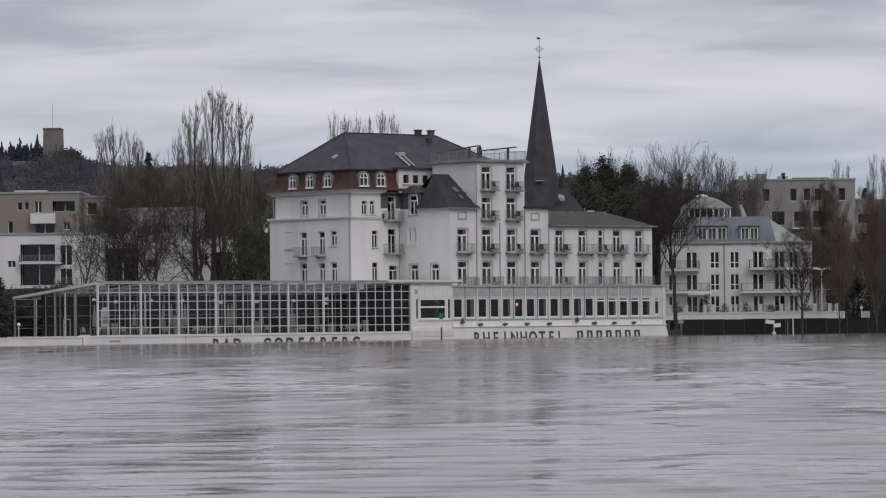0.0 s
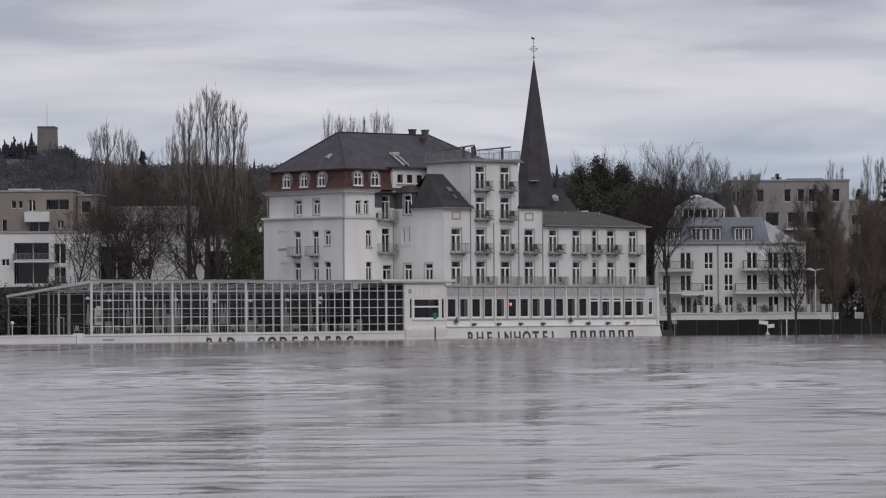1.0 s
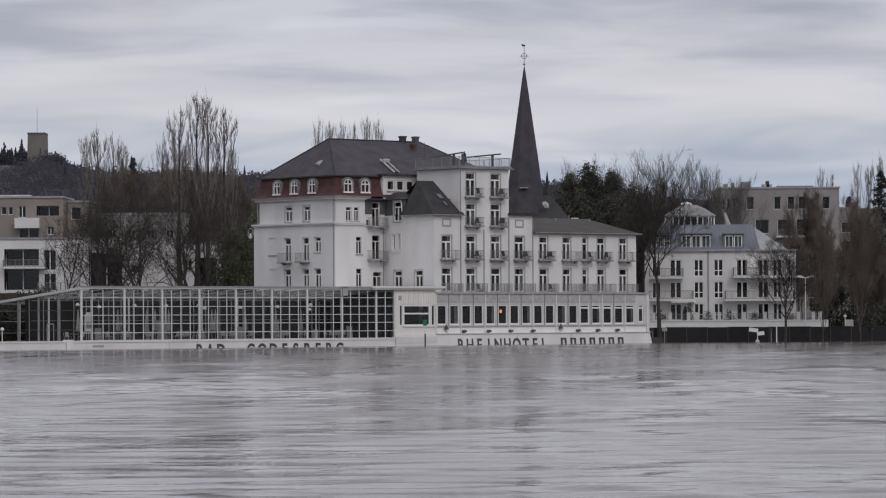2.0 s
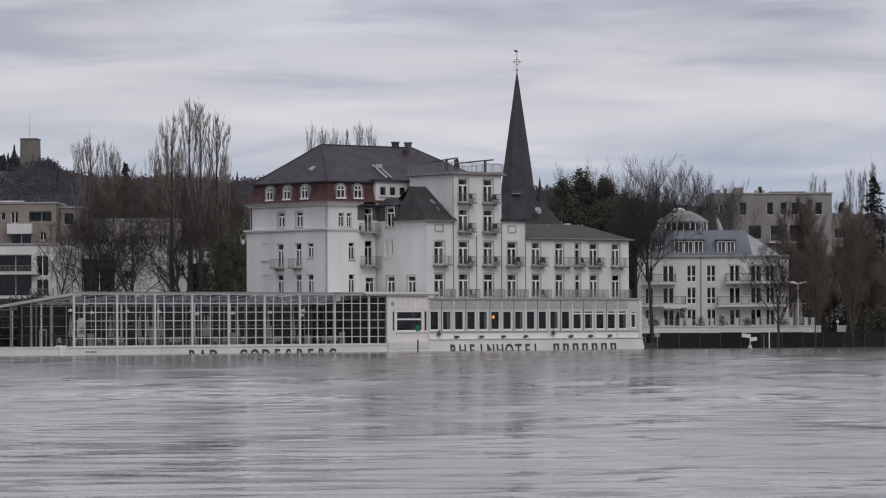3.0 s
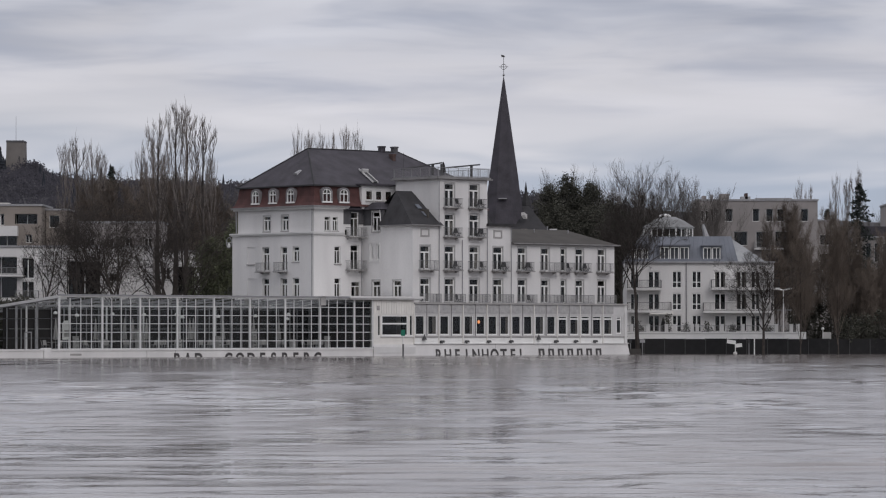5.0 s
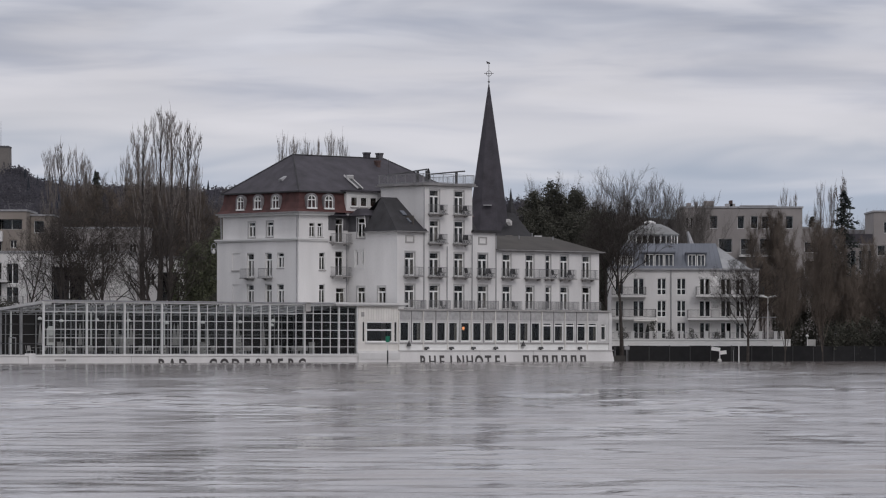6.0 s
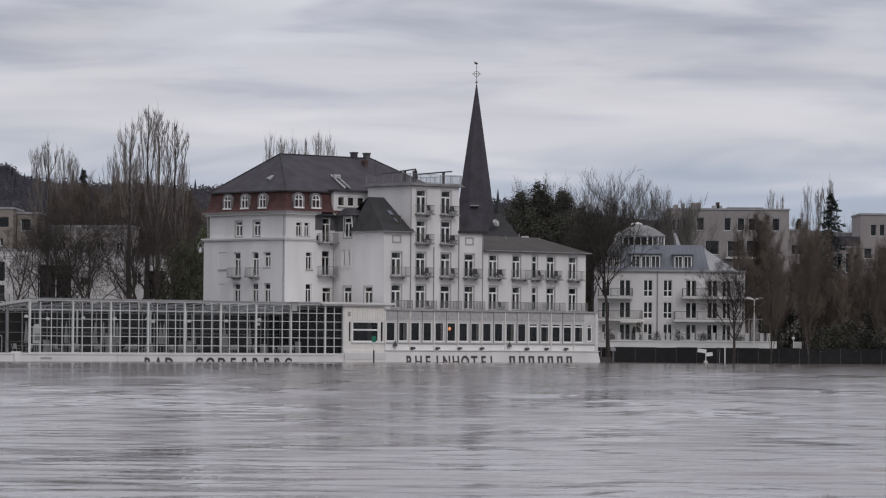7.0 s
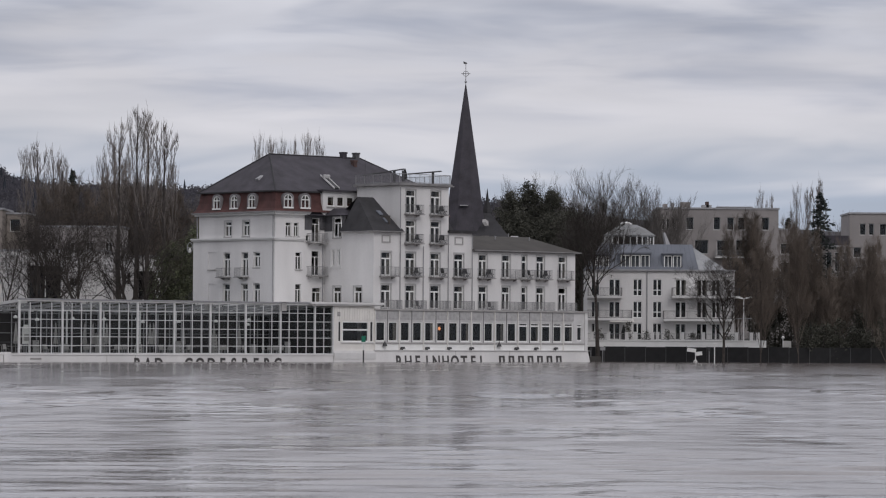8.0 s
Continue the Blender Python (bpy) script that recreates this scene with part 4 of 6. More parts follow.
# ---------------------------------------------------------------- glass pavilion
def pavilion():
    g = thing("glass_pavilion", "long glazed terrace pavilion with white steel frames", "pavilion", HOTEL)
    posts = [-47.9] + [-42.5 + 4.83 * i for i in range(8)] + [-6.1]
    rails = (0.9, 1.68, 2.6, 3.48, 4.36, 5.28, 6.05)
    back = 15.0

    def roof_z(b):
        return 6.22 - 1.3 * b / back
    for s in posts:
        part("post", Shape().box(s - 0.09, s + 0.09, -0.1, 0.1, 0.85, 6.25), STEEL, g)
    for i, (s0, s1) in enumerate(zip(posts, posts[1:])):
        n = 4 if s1 - s0 > 4 else 2
        w = (s1 - s0) / n
        for k in range(1, n):
            part("mullion", Shape().box(s0 + k * w - 0.036, s0 + k * w + 0.036, -0.05, 0.05, 0.85, 6.1), THIN_STEEL, g)
        for k in range(n):
            for z0, z1 in zip(rails, rails[1:]):
                part("pane", Shape().box(s0 + k * w + 0.05, s0 + (k + 1) * w - 0.05, -0.01, 0.01, z0 + 0.03, z1 - 0.03), CLEAR, g)
        for z in rails[:-1]:
            part("transom", Shape().box(s0 + 0.09, s1 - 0.09, -0.045, 0.045, z - 0.036, z + 0.036), THIN_STEEL, g)
        rp = Shape().poly((s0 + 0.06, 0.1, 6.26), (s1 - 0.06, 0.1, 6.26), (s1 - 0.06, back, roof_z(back) + 0.04), (s0 + 0.06, back, roof_z(back) + 0.04))
        part("roof_pane", rp, CLEAR, g)
        for k in range(0, n, 2):
            s = s0 + k * w
            r = 0.035 if k else 0.06
            part("rafter", Shape().hexa([(s - r, 0.1, 6.0 + 0.1 * (k > 0)), (s + r, 0.1, 6.0 + 0.1 * (k > 0)), (s + r, back, roof_z(back) - 0.2), (s - r, back, roof_z(back) - 0.2),
                                         (s - r, 0.1, 6.22), (s + r, 0.1, 6.22), (s + r, back, roof_z(back)), (s - r, back, roof_z(back))]), RAIL, g)
        for k in range(2):
            s = s0 + k * (s1 - s0) / 2
            part("rear_post", Shape().box(s - 0.06, s + 0.06, back - 0.06, back + 0.06, 0.7, roof_z(back) - 0.2), STEEL, g)
        for k in range(3):
            s = s0 + (s1 - s0) * (k + 0.35 + 0.2 * (i % 2)) / 3
            part("partition_post", Shape().box(s - 0.04, s + 0.04, 10.2, 10.3, 0.84, 5.15), PIPE, g)
        part("inner_post", Shape().box(s0 + 1.1, s0 + 1.24, 7.4, 7.54, 0.7, roof_z(7.5) - 0.2), STEEL, g)
    part("fascia", Shape().box(-48.1, -9.6, -0.16, 0.0, 6.18, 6.46), FRAME, g)
    part("gutter", Shape().box(-48.2, -9.6, -0.3, -0.16, 6.32, 6.48), PIPE, g)
    for b in (3.7, 7.4, 11.2):
        part("purlin", Shape().box(-47.9, -6.1, b - 0.05, b + 0.05, roof_z(b) - 0.22, roof_z(b) - 0.1), PIPE, g)
    for z in (1.7, 2.9, 4.0, 4.75):
        part("rear_rail", Shape().box(-47.9, -6.1, back - 0.04, back + 0.04, z - 0.04, z + 0.04), PIPE, g)
    # added wall, its near-black colour stands in for the shade inside
    part("inner_wall", Shape().box(-47.6, -6.2, 10.4, 10.55, 0.84, 5.2).box(-6.3, -6.15, 0.3, 10.4, 0.84, 5.9), DARK_INSIDE, g, "near-black inner wall standing in for the dim pavilion interior")
    # the open end towards the garden
    for b in (3.9, 7.6, 11.3, 15.0):
        part("side_post", Shape().box(-48.0, -47.8, b - 0.07, b + 0.07, 0.7, roof_z(b) - 0.1), RAIL, g)
    part("side_beam", Shape().hexa([(-48.05, 0, 6.1), (-47.75, 0, 6.1), (-47.75, 15.2, 4.75), (-48.05, 15.2, 4.75), (-48.05, 0, 6.4), (-47.75, 0, 6.4), (-47.75, 15.2, 5.02), (-48.05, 15.2, 5.02)]), VERANDA_GREY, g)
    for z in (2.0, 4.0):
        part("side_rail", Shape().box(-47.94, -47.86, 0.2, 14.9, z - 0.03, z + 0.03), SLATE_HUNG, g)
    for b0, b1 in ((0.1, 3.8), (4.0, 7.5), (7.7, 11.2), (11.4, 14.9)):
        part("side_pane", Shape().poly((-47.9, b0, 0.9), (-47.9, b1, 0.9), (-47.9, b1, roof_z(b1) - 0.2), (-47.9, b0, roof_z(b0) - 0.2)), CLEAR, g)
    for z in (2.95, 5.05):
        part("partition_rail", Shape().box(-47.0, -6.4, 10.2, 10.27, z - 0.03, z + 0.03), RAIL, g)
    part("junction_box", Shape().box(-13.6, -12.9, -0.3, 0.2, 5.5, 6.5), STONE_GREY, g)
    part("junction_box", Shape().box(-23.4, -22.7, 0.2, 0.7, 5.5, 6.2), STONE_GREY, g)
    base = tagged(part("pavilion_base", Shape().box(-49.0, -6.1, -0.12, 15.3, -2.0, 0.84).box(-49.05, -6.1, -0.2, -0.12, 0.7, 0.84), RENDER_WHITE), "white rendered base wall of the glass pavilion", "wall", kind="structure")
    base.matrix_world = HOTEL
    for s in (-33.2, -36.9):
        part("joint", Shape().box(s, s + 0.04, -0.14, -0.12, -1.5, 0.7), STONE_GREY, base)
    part("vent", Shape().box(-46.6, -45.2, -0.16, -0.12, 0.22, 0.42), STONE_GREY, base)
    low = tagged(part("garden_wall", Shape().box(-75, -49.9, -0.1, 0.3, -2, 0.72).box(-75, -49.85, -0.18, 0.38, 0.72, 0.84), RENDER_WHITE), "low white garden wall at the water's edge", "wall", kind="structure")
    low.matrix_world = HOTEL
    part("pillar", Shape().box(-49.85, -49.0, -0.2, 0.5, -2, 1.0), RENDER_WHITE, low)
    nb = thing("notice_board", "white rounded notice board behind the pavilion glass", "board", HOTEL @ pose(-46.75, 0.3, 0.84))
    part("panel", Shape().hexa([(-0.5, 0, 1.0), (0.5, 0, 1.0), (0.5, 0.08, 1.0), (-0.5, 0.08, 1.0), (-0.5, 0, 2.6), (0.5, 0, 2.6), (0.5, 0.08, 2.6), (-0.5, 0.08, 2.6)]).hexa(
        [(-0.5, 0, 2.6), (0.5, 0, 2.6), (0.5, 0.08, 2.6), (-0.5, 0.08, 2.6), (-0.25, 0, 2.95), (0.25, 0, 2.95), (0.25, 0.08, 2.95), (-0.25, 0.08, 2.95)]), PLASTIC_WHITE, nb)
    part("notice", Shape().box(-0.3, 0.3, -0.03, 0, 1.3, 2.0), STONE_GREY, nb)
    part("leg", Shape().box(-0.05, 0.05, 0.02, 0.08, 0, 1.0), PIPE, nb)


pavilion()


def hanging_lamp(m, first=[]):
    if first:
        return copy_thing(first[0], m)
    c = thing("pendant_lamp", "small pale unlit pendant lamp under the pavilion roof", "lamp", m, "pavilion lamps")
    part("cord", Shape().tube((0, 0, 0.2), (0, 0, 1.3), 0.012, 0.012, 4), DARK_METAL, c)
    part("shade", Shape().spin([(0.2, -0.05), (0.24, 0.05), (0.16, 0.2), (0.04, 0.26)], n=10), PLASTIC_WHITE, c)
    first.append(c)
    return c


hang = random.Random(31)
for i in range(10):
    b = hang.uniform(2.0, 8.5)
    hanging_lamp(HOTEL @ pose(-46.5 + 3.9 * i + hang.uniform(-0.5, 0.5), b, 6.0 - 1.3 * b / 15 - 1.32))


def stacked_crates(m, n, first=[]):
    for k in range(n):
        mm = m @ pose(0.03 * (k % 2), 0.02 * k, 0.34 * k, 0, 0, 3 * (k % 3))
        if first:
            copy_thing(first[0], mm)
            continue
        c = thing("crate", "pale plastic crate stacked inside the glass pavilion", "crate", mm, "stacked crates")
        part("box", Shape().box(-0.3, 0.3, -0.2, 0.2, 0, 0.3).box(-0.32, 0.32, -0.22, 0.22, 0.3, 0.335), STONE_GREY, c)
        part("handle", Shape().box(-0.1, 0.1, -0.225, -0.2, 0.2, 0.26), DARK_METAL, c)
        first.append(c)


for a, b, n in ((-44.2, 2.2, 4), (-40.0, 3.0, 3), (-36.1, 2.4, 6), (-35.4, 2.5, 5), (-30.2, 3.2, 3), (-25.6, 2.3, 4), (-20.4, 2.8, 6), (-15.2, 2.6, 3), (-10.8, 2.0, 4)):
    stacked_crates(HOTEL @ pose(a, b, 0.84, 0, 0, 20 * (n % 3)), n)


def terrace_chair(m, first=[]):
    if first:
        return copy_thing(first[0], m)
    c = thing("terrace_chair", "pale grey terrace chair standing inside the glass pavilion", "chair", m, "pavilion chairs")
    part("seat", Shape().box(-0.24, 0.24, -0.24, 0.24, 0.42, 0.47), STONE_GREY, c)
    part("backrest", Shape().hexa([(-0.24, 0.2, 0.47), (0.24, 0.2, 0.47), (0.24, 0.24, 0.47), (-0.24, 0.24, 0.47), (-0.22, 0.3, 0.95), (0.22, 0.3, 0.95), (0.22, 0.34, 0.95), (-0.22, 0.34, 0.95)]), STONE_GREY, c)
    for x in (-0.21, 0.21):
        for y in (-0.21, 0.21):
            part("leg", Shape().tube((x, y, 0), (x * 0.95, y * 0.95, 0.42), 0.02, 0.02, 4), PIPE, c)
    first.append(c)
    return c


def terrace_table(m, first=[]):
    if first:
        return copy_thing(first[0], m)
    c = thing("terrace_table", "round pale grey terrace table inside the glass pavilion", "table", m, "pavilion tables")
    part("tabletop", Shape().spin([(0.5, 0.71), (0.52, 0.73), (0.5, 0.75)], n=14), STONE_GREY, c)
    part("pedestal", Shape().tube((0, 0, 0.03), (0, 0, 0.71), 0.04, 0.04, 6), PIPE, c)
    part("foot", Shape().spin([(0.3, 0.0), (0.28, 0.03), (0.05, 0.06)], n=10), PIPE, c)
    first.append(c)
    return c


def stored_parasol(m, first=[]):
    if first:
        return copy_thing(first[0], m)
    c = thing("stored_parasol", "closed pale parasol stored inside the glass pavilion", "parasol", m, "stored parasols")
    part("pole", Shape().tube((0, 0, 0), (0, 0, 3.3), 0.03, 0.03, 6), PIPE, c)
    cloth = Shape()
    for k in range(6):
        a, b = 1.047 * k, 1.047 * k + 0.6
        cloth.hexa([(0, 0, 1.0), (0.24 * math.cos(a), 0.24 * math.sin(a), 1.05), (0.27 * math.cos(a + 0.3), 0.27 * math.sin(a + 0.3), 0.95), (0.24 * math.cos(b), 0.24 * math.sin(b), 1.05),
                    (0, 0, 3.2), (0.05 * math.cos(a), 0.05 * math.sin(a), 3.1), (0.06 * math.cos(a + 0.3), 0.06 * math.sin(a + 0.3), 3.1), (0.05 * math.cos(b), 0.05 * math.sin(b), 3.1)])
    part("canopy", cloth, STONE_GREY, c)
    part("base", Shape().spin([(0.32, 0), (0.32, 0.07), (0.05, 0.12)], n=10), STONE_GREY, c)
    first.append(c)
    return c


for a, b in ((-45.2, 4.4), (-41.3, 2.8), (-37.0, 3.6), (-36.3, 3.1), (-33.1, 5.0), (-29.2, 2.6), (-27.5, 4.2), (-24.3, 3.2), (-19.0, 4.6), (-16.8, 3.0)):
    stored_parasol(HOTEL @ pose(a, b, 0.84, 0, 0, 37 * a))


seat = random.Random(5)
for i in range(15):
    a, b = -45.5 + 2.5 * i + seat.uniform(-0.6, 0.6), seat.uniform(1.4, 6.0)
    terrace_table(HOTEL @ pose(a, b, 0.84))
    for k in range(3):
        t = seat.uniform(0, 6.28)
        terrace_chair(HOTEL @ pose(a + 0.85 * math.cos(t + 2.1 * k), b + 0.85 * math.sin(t + 2.1 * k), 0.84, 0, 0, math.degrees(t + 2.1 * k) - 90))


def balcony_seat(m, first=[]):
    if first:
        return copy_thing(first[0], m)
    c = thing("balcony_chair", "dark folding chair on a hotel balcony", "chair", m, "balcony chairs")
    part("seat", Shape().box(-0.24, 0.24, -0.24, 0.24, 0.42, 0.47), DARK_METAL, c)
    part("backrest", Shape().hexa([(-0.24, 0.2, 0.47), (0.24, 0.2, 0.47), (0.24, 0.25, 0.47), (-0.24, 0.25, 0.47), (-0.24, 0.32, 1.0), (0.24, 0.32, 1.0), (0.24, 0.37, 1.0), (-0.24, 0.37, 1.0)]), DARK_METAL, c)
    for x in (-0.2, 0.2):
        for y in (-0.2, 0.2):
            part("leg", Shape().tube((x, y, 0), (x * 0.8, -y, 0.43), 0.022, 0.022, 4), DARK_METAL, c)
    first.append(c)
    return c


for s0, s1, z, turns in ((2.95, 4.4, 9.58, ()), (6.6, 8.05, 9.58, (70, -80)), (10.33, 11.78, 9.58, (90,)), (13.95, 15.4, 9.58, (80, -70)), (17.75, 19.05, 9.58, (100, -80)), (24.5, 25.3, 9.58, (80,)), (26.85, 28.1, 9.58, (75, -85)),
                         (6.6, 8.05, 13.32, (80, -90)), (10.33, 11.78, 13.32, (100, -80)), (6.6, 8.05, 16.62, (90,)), (10.33, 11.78, 16.62, (80, -75)), (6.6, 8.05, 5.86, (80,)), (17.75, 19.05, 5.86, (90,))):
    for k, a in enumerate(turns):
        balcony_seat(HOTEL @ pose(s1 + 0.2 - 0.75 * k, 1.92, z, 0, 0, a))


# ---------------------------------------------------------------- lettering
def lettering(word, s0, s1, top, b, lean, bars=False):
    t = thing("sign_lettering", "dark painted capital letters half under the flood", "sign", HOTEL)
    n, high = len(word), 1.42
    step = (s1 - s0) / n
    for i, ch in enumerate(word):
        s = s0 + i * step
        m = pose(s + (0 if bars else step * 0.5), b, top - high, 90 - lean, 0, 0)
        if bars:
            ob = part("letter_bar", Shape().box(0.0, 0.22, 0, high, 0, 0.04).box(0.5, 0.72, 0, high, 0, 0.04).box(0.22, 0.5, high - 0.2, high, 0, 0.04), LETTER, t)
        else:
            cu = bpy.data.curves.new("letter", "FONT")
            cu.body, cu.size, cu.extrude, cu.offset = ch, high / 0.7, 0.02, 0.045
            cu.align_x = "CENTER"
            cu.materials.append(LETTER)
            ob = new("letter", cu)
            ob.parent = t
        ob.matrix_basis = m @ Matrix.Diagonal((0.78 if not bars else 1.2, 1, 1, 1))
    return t


lettering("RHEINHOTEL", 2.6, 16.6, 0.72, -0.385, 6)
lettering("DREESEN", 18.5, 29.0, 0.72, -0.385, 6, True)
lettering("BAD", -33.7, -29.4, 0.42, -0.145, 0)
lettering("GODESBERG", -26.9, -13.2, 0.42, -0.145, 0)


# ---------------------------------------------------------------- church
def church():
    c = thing("church", "stone church with a tall slender slate spire", "church", pose(2.9, 482, 0))
    sp = Shape()
    prof = [(3.9, 14.5), (3.3, 16.2), (2.75, 18.5), (2.4, 20.8), (2.05, 23.5), (0.16, 36.0), (0.05, 36.6)]
    sp.spin(prof, n=8)
    part("spire", sp, SLATE, c, "tall eight-sided slate spire")
    part("tower", Shape().box(-2.5, 2.5, -2.5, 2.5, 1.5, 14.6), CASTLE, c)
    cr = Shape().tube((0, 0, 36.3), (0, 0, 39.3), 0.05, 0.04, 5).tube((-0.62, 0, 38.0), (0.62, 0, 38.0), 0.05, 0.05, 5)
    ring = [(0.36 * math.cos(2 * math.pi * i / 12), 0, 38.0 + 0.36 * math.sin(2 * math.pi * i / 12)) for i in range(13)]
    for p, q in zip(ring, ring[1:]):
        cr.tube(p, q, 0.035, 0.035, 4)
    part("cross", cr, RAIL, c)
    wv = Shape().spin([(0.05, 36.75), (0.2, 36.9), (0.05, 37.05)], n=8)
    part("orb", wv, RAIL, c)
    part("weathercock", Shape().hexa([(-0.28, -0.02, 39.3), (0.2, -0.02, 39.3), (0.2, 0.02, 39.3), (-0.28, 0.02, 39.3), (-0.35, -0.02, 39.65), (0.1, -0.02, 39.5), (0.1, 0.02, 39.5), (-0.35, 0.02, 39.65)]), DARK_METAL, c)
    nv = Shape()
    e = [(-3.5, -6, 13.5), (7.8, -6, 13.5), (7.8, 8, 13.5), (-3.5, 8, 13.5)]
    p, q = (-3.5, 0, 19.8), (3.4, 0, 19.4)
    nv.poly(e[0], e[1], q, p).poly(e[1], e[2], q).poly(e[2], e[3], p, q).poly(e[3], e[0], p)
    part("roof", nv, SLATE_DARK, c, "dark slate nave roof")
    part("nave", Shape().box(-3.3, 7.4, -5.6, 7.6, 1.5, 13.5), CASTLE, c)
    part("turret", Shape().spin([(0.75, 17.5), (0.75, 19.6), (0.05, 21.9)], 3.0, 3, 6), SLATE_DARK, c)
    for x, z in ((2.6, 17.6), (0.2, 20.3)):
        part("roof_hatch", Shape().hexa([(x, -3.2, z), (x + 0.5, -3.2, z), (x + 0.5, -2.6, z + 0.6), (x, -2.6, z + 0.6), (x - 0.3, -3.3, z + 0.45), (x + 0.1, -3.3, z + 0.5), (x + 0.1, -2.8, z + 0.9), (x - 0.3, -2.8, z + 0.85)]) if x > 1 else
             Shape().box(x - 0.9, x + 0.2, -2.9, -2.3, z - 0.05, z + 0.08), STONE_GREY if x > 1 else PIPE, c)
    part("chimney", Shape().box(2.2, 3.1, -5.9, -5.2, 13.2, 16.2), BEIGE, c)
    part("chimney", Shape().box(6.0, 7.0, -5.9, -5.2, 13.2, 16.2), TRIM, c)


church()


# ---------------------------------------------------------------- white villa
def villa():
    v = thing("apartment_villa", "white three-storey apartment villa with zinc mansard roof", "house")
    y = 440.0
    f = front(y)
    cols = [(18.05, 19.1), (20.2, 21.6), (23.15, 24.25), (25.55, 26.65), (28.25, 29.65), (30.85, 32.2), (32.7, 33.8)]
    rows = [(7.95, 10.0), (5.28, 7.3), (2.62, 4.65)]
    holes = [(a, b, c, d) for a, b in cols for c, d in rows]
    part("wall", pierced(Shape(), f, 17.6, 35.5, 1.4, 11.1, holes, 0.35), RENDER_WHITE, v)
    part("wall", Shape().box(17.6, 17.95, y + 0.35, 452, 1.4, 11.1), RENDER_WHITE, v)
    part("wall", Shape().box(35.15, 35.5, y + 0.35, 452, 1.4, 11.1), RENDER_WHITE, v)
    part("wall", Shape().box(17.95, 35.15, 451.65, 452, 1.4, 11.1), RENDER_WHITE, v)
    part("roof_slab", Shape().box(17.6, 35.5, y, 452, 11.1, 11.19), LANTERN_GREY, v)
    part("inner_wall", Shape().box(18, 35.1, 443.5, 443.7, 1.4, 11), DARK_INSIDE, v)
    for z in (4.9, 7.6, 10.9):
        part("floor_slab", Shape().box(18, 35.1, 440.4, 443.5, z, z + 0.15), ROOM, v)
    for a, b, c, d in holes:
        narrow = a in (23.15, 25.55)
        window(v, f, a, b, c, d, transom=0, lights=2, deep=0.1, sill=False, curtain=False if narrow else None, bar=0.08 if narrow else 0.1)
        if narrow:
            part("glazing_bar", Shape().on(f, a + 0.05, b - 0.05, c + 0.68, c + 0.78, 0.085, 0.1), FRAME, v)
    for a, b, z in ((17.6, 21.8, 7.95), (17.6, 23.0, 5.25), (27.8, 36.1, 8.0), (26.8, 35.2, 5.2)):
        bl = part("balcony", Shape().box(a, b, y - 1.5, y, z - 0.28, z - 0.02), TRIM, v)
        part("railing", railing_shape(f, a + 0.05, b - 0.05, z - 0.02, z + 0.98, -1.42, 0, 0.14, 0.014), DARK_METAL, bl)
    part("downpipe", Shape().tube((24.85, y - 0.08, 1.5), (24.85, y - 0.08, 11.0), 0.07), PIPE, v)
    part("cornice", Shape().box(17.4, 35.6, y - 0.35, y, 11.0, 11.2), PIPE, v)
    zr = Shape()
    e = [(17.5, y - 0.3, 11.2), (31.1, y - 0.3, 11.2), (31.1, 452, 11.2), (17.5, 452, 11.2)]
    u = [(19.4, y + 2.0, 14.3), (30.45, y + 2.0, 14.3), (30.45, 450, 14.3), (19.4, 450, 14.3)]
    for i in range(4):
        zr.poly(e[i], e[(i + 1) % 4], u[(i + 1) % 4], u[i])
    zr.poly(*u)
    part("mansard", zr, ZINC, v, "blue-grey standing-seam zinc mansard")
    for i in range(23):
        s = i / 22
        a, b = Vector(e[0]).lerp(Vector(e[1]), s), Vector(u[0]).lerp(Vector(u[1]), s)
        part("seam", Shape().tube(a, b, 0.025, 0.025, 3), ZINC, v)
    lr = Shape().poly((31.1, y - 0.3, 11.2), (34.4, y - 0.3, 11.2), (30.45, y + 2.5, 14.1)).poly((34.4, y - 0.3, 11.2), (34.4, 452, 11.2), (30.45, 450, 14.1), (30.45, y + 2.5, 14.1))
    part("hip_roof", lr, PALE_SHEET, v, "pale grey hipped roof end")
    # dormers
    for a, b, z0, z1, n in ((21.6, 25.2, 11.3, 12.95, 3), (26.85, 29.05, 11.4, 12.9, 2), (17.9, 20.25, 11.3, 12.75, 3)):
        d = part("dormer", pierced(Shape(), front(y - 0.1), a - 0.12, b + 0.12, z0 - 0.1, z1 + 0.15, [(a, b, z0, z1)], 0.15).box(a - 0.2, b + 0.2, y - 0.3, y + 2.2, z1 + 0.15, z1 + 0.3), ZINC, v, "box dormer with a row of white windows")
        w = (b - a) / n
        for k in range(n):
            fr = Shape()
            p, q = a + k * w + 0.05, a + (k + 1) * w - 0.05
            for g0, g1, h0, h1 in ((p, p + 0.1, z0, z1), (q - 0.1, q, z0, z1), (p, q, z0, z0 + 0.1), (p, q, z1 - 0.1, z1), ((p + q) / 2 - 0.035, (p + q) / 2 + 0.035, z0, z1)):
                fr.on(f, g0, g1, h0, h1, -0.08, 0.02)
            part("window_frame", fr, FRAME, d)
            part("pane", Shape().box(p, q, y - 0.03, y - 0.01, z0, z1), PANE, d)
        part("backing", Shape().box(a, b, y + 0.8, y + 0.85, z0, z1), DARK_INSIDE, d)
    # glazed octagonal lantern
    cx, cy, r = 22.95, 446.0, 3.05
    ring = [(cx + r * math.cos(math.pi * (i + 0.5) / 6), cy + r * math.sin(math.pi * (i + 0.5) / 6)) for i in range(13)]
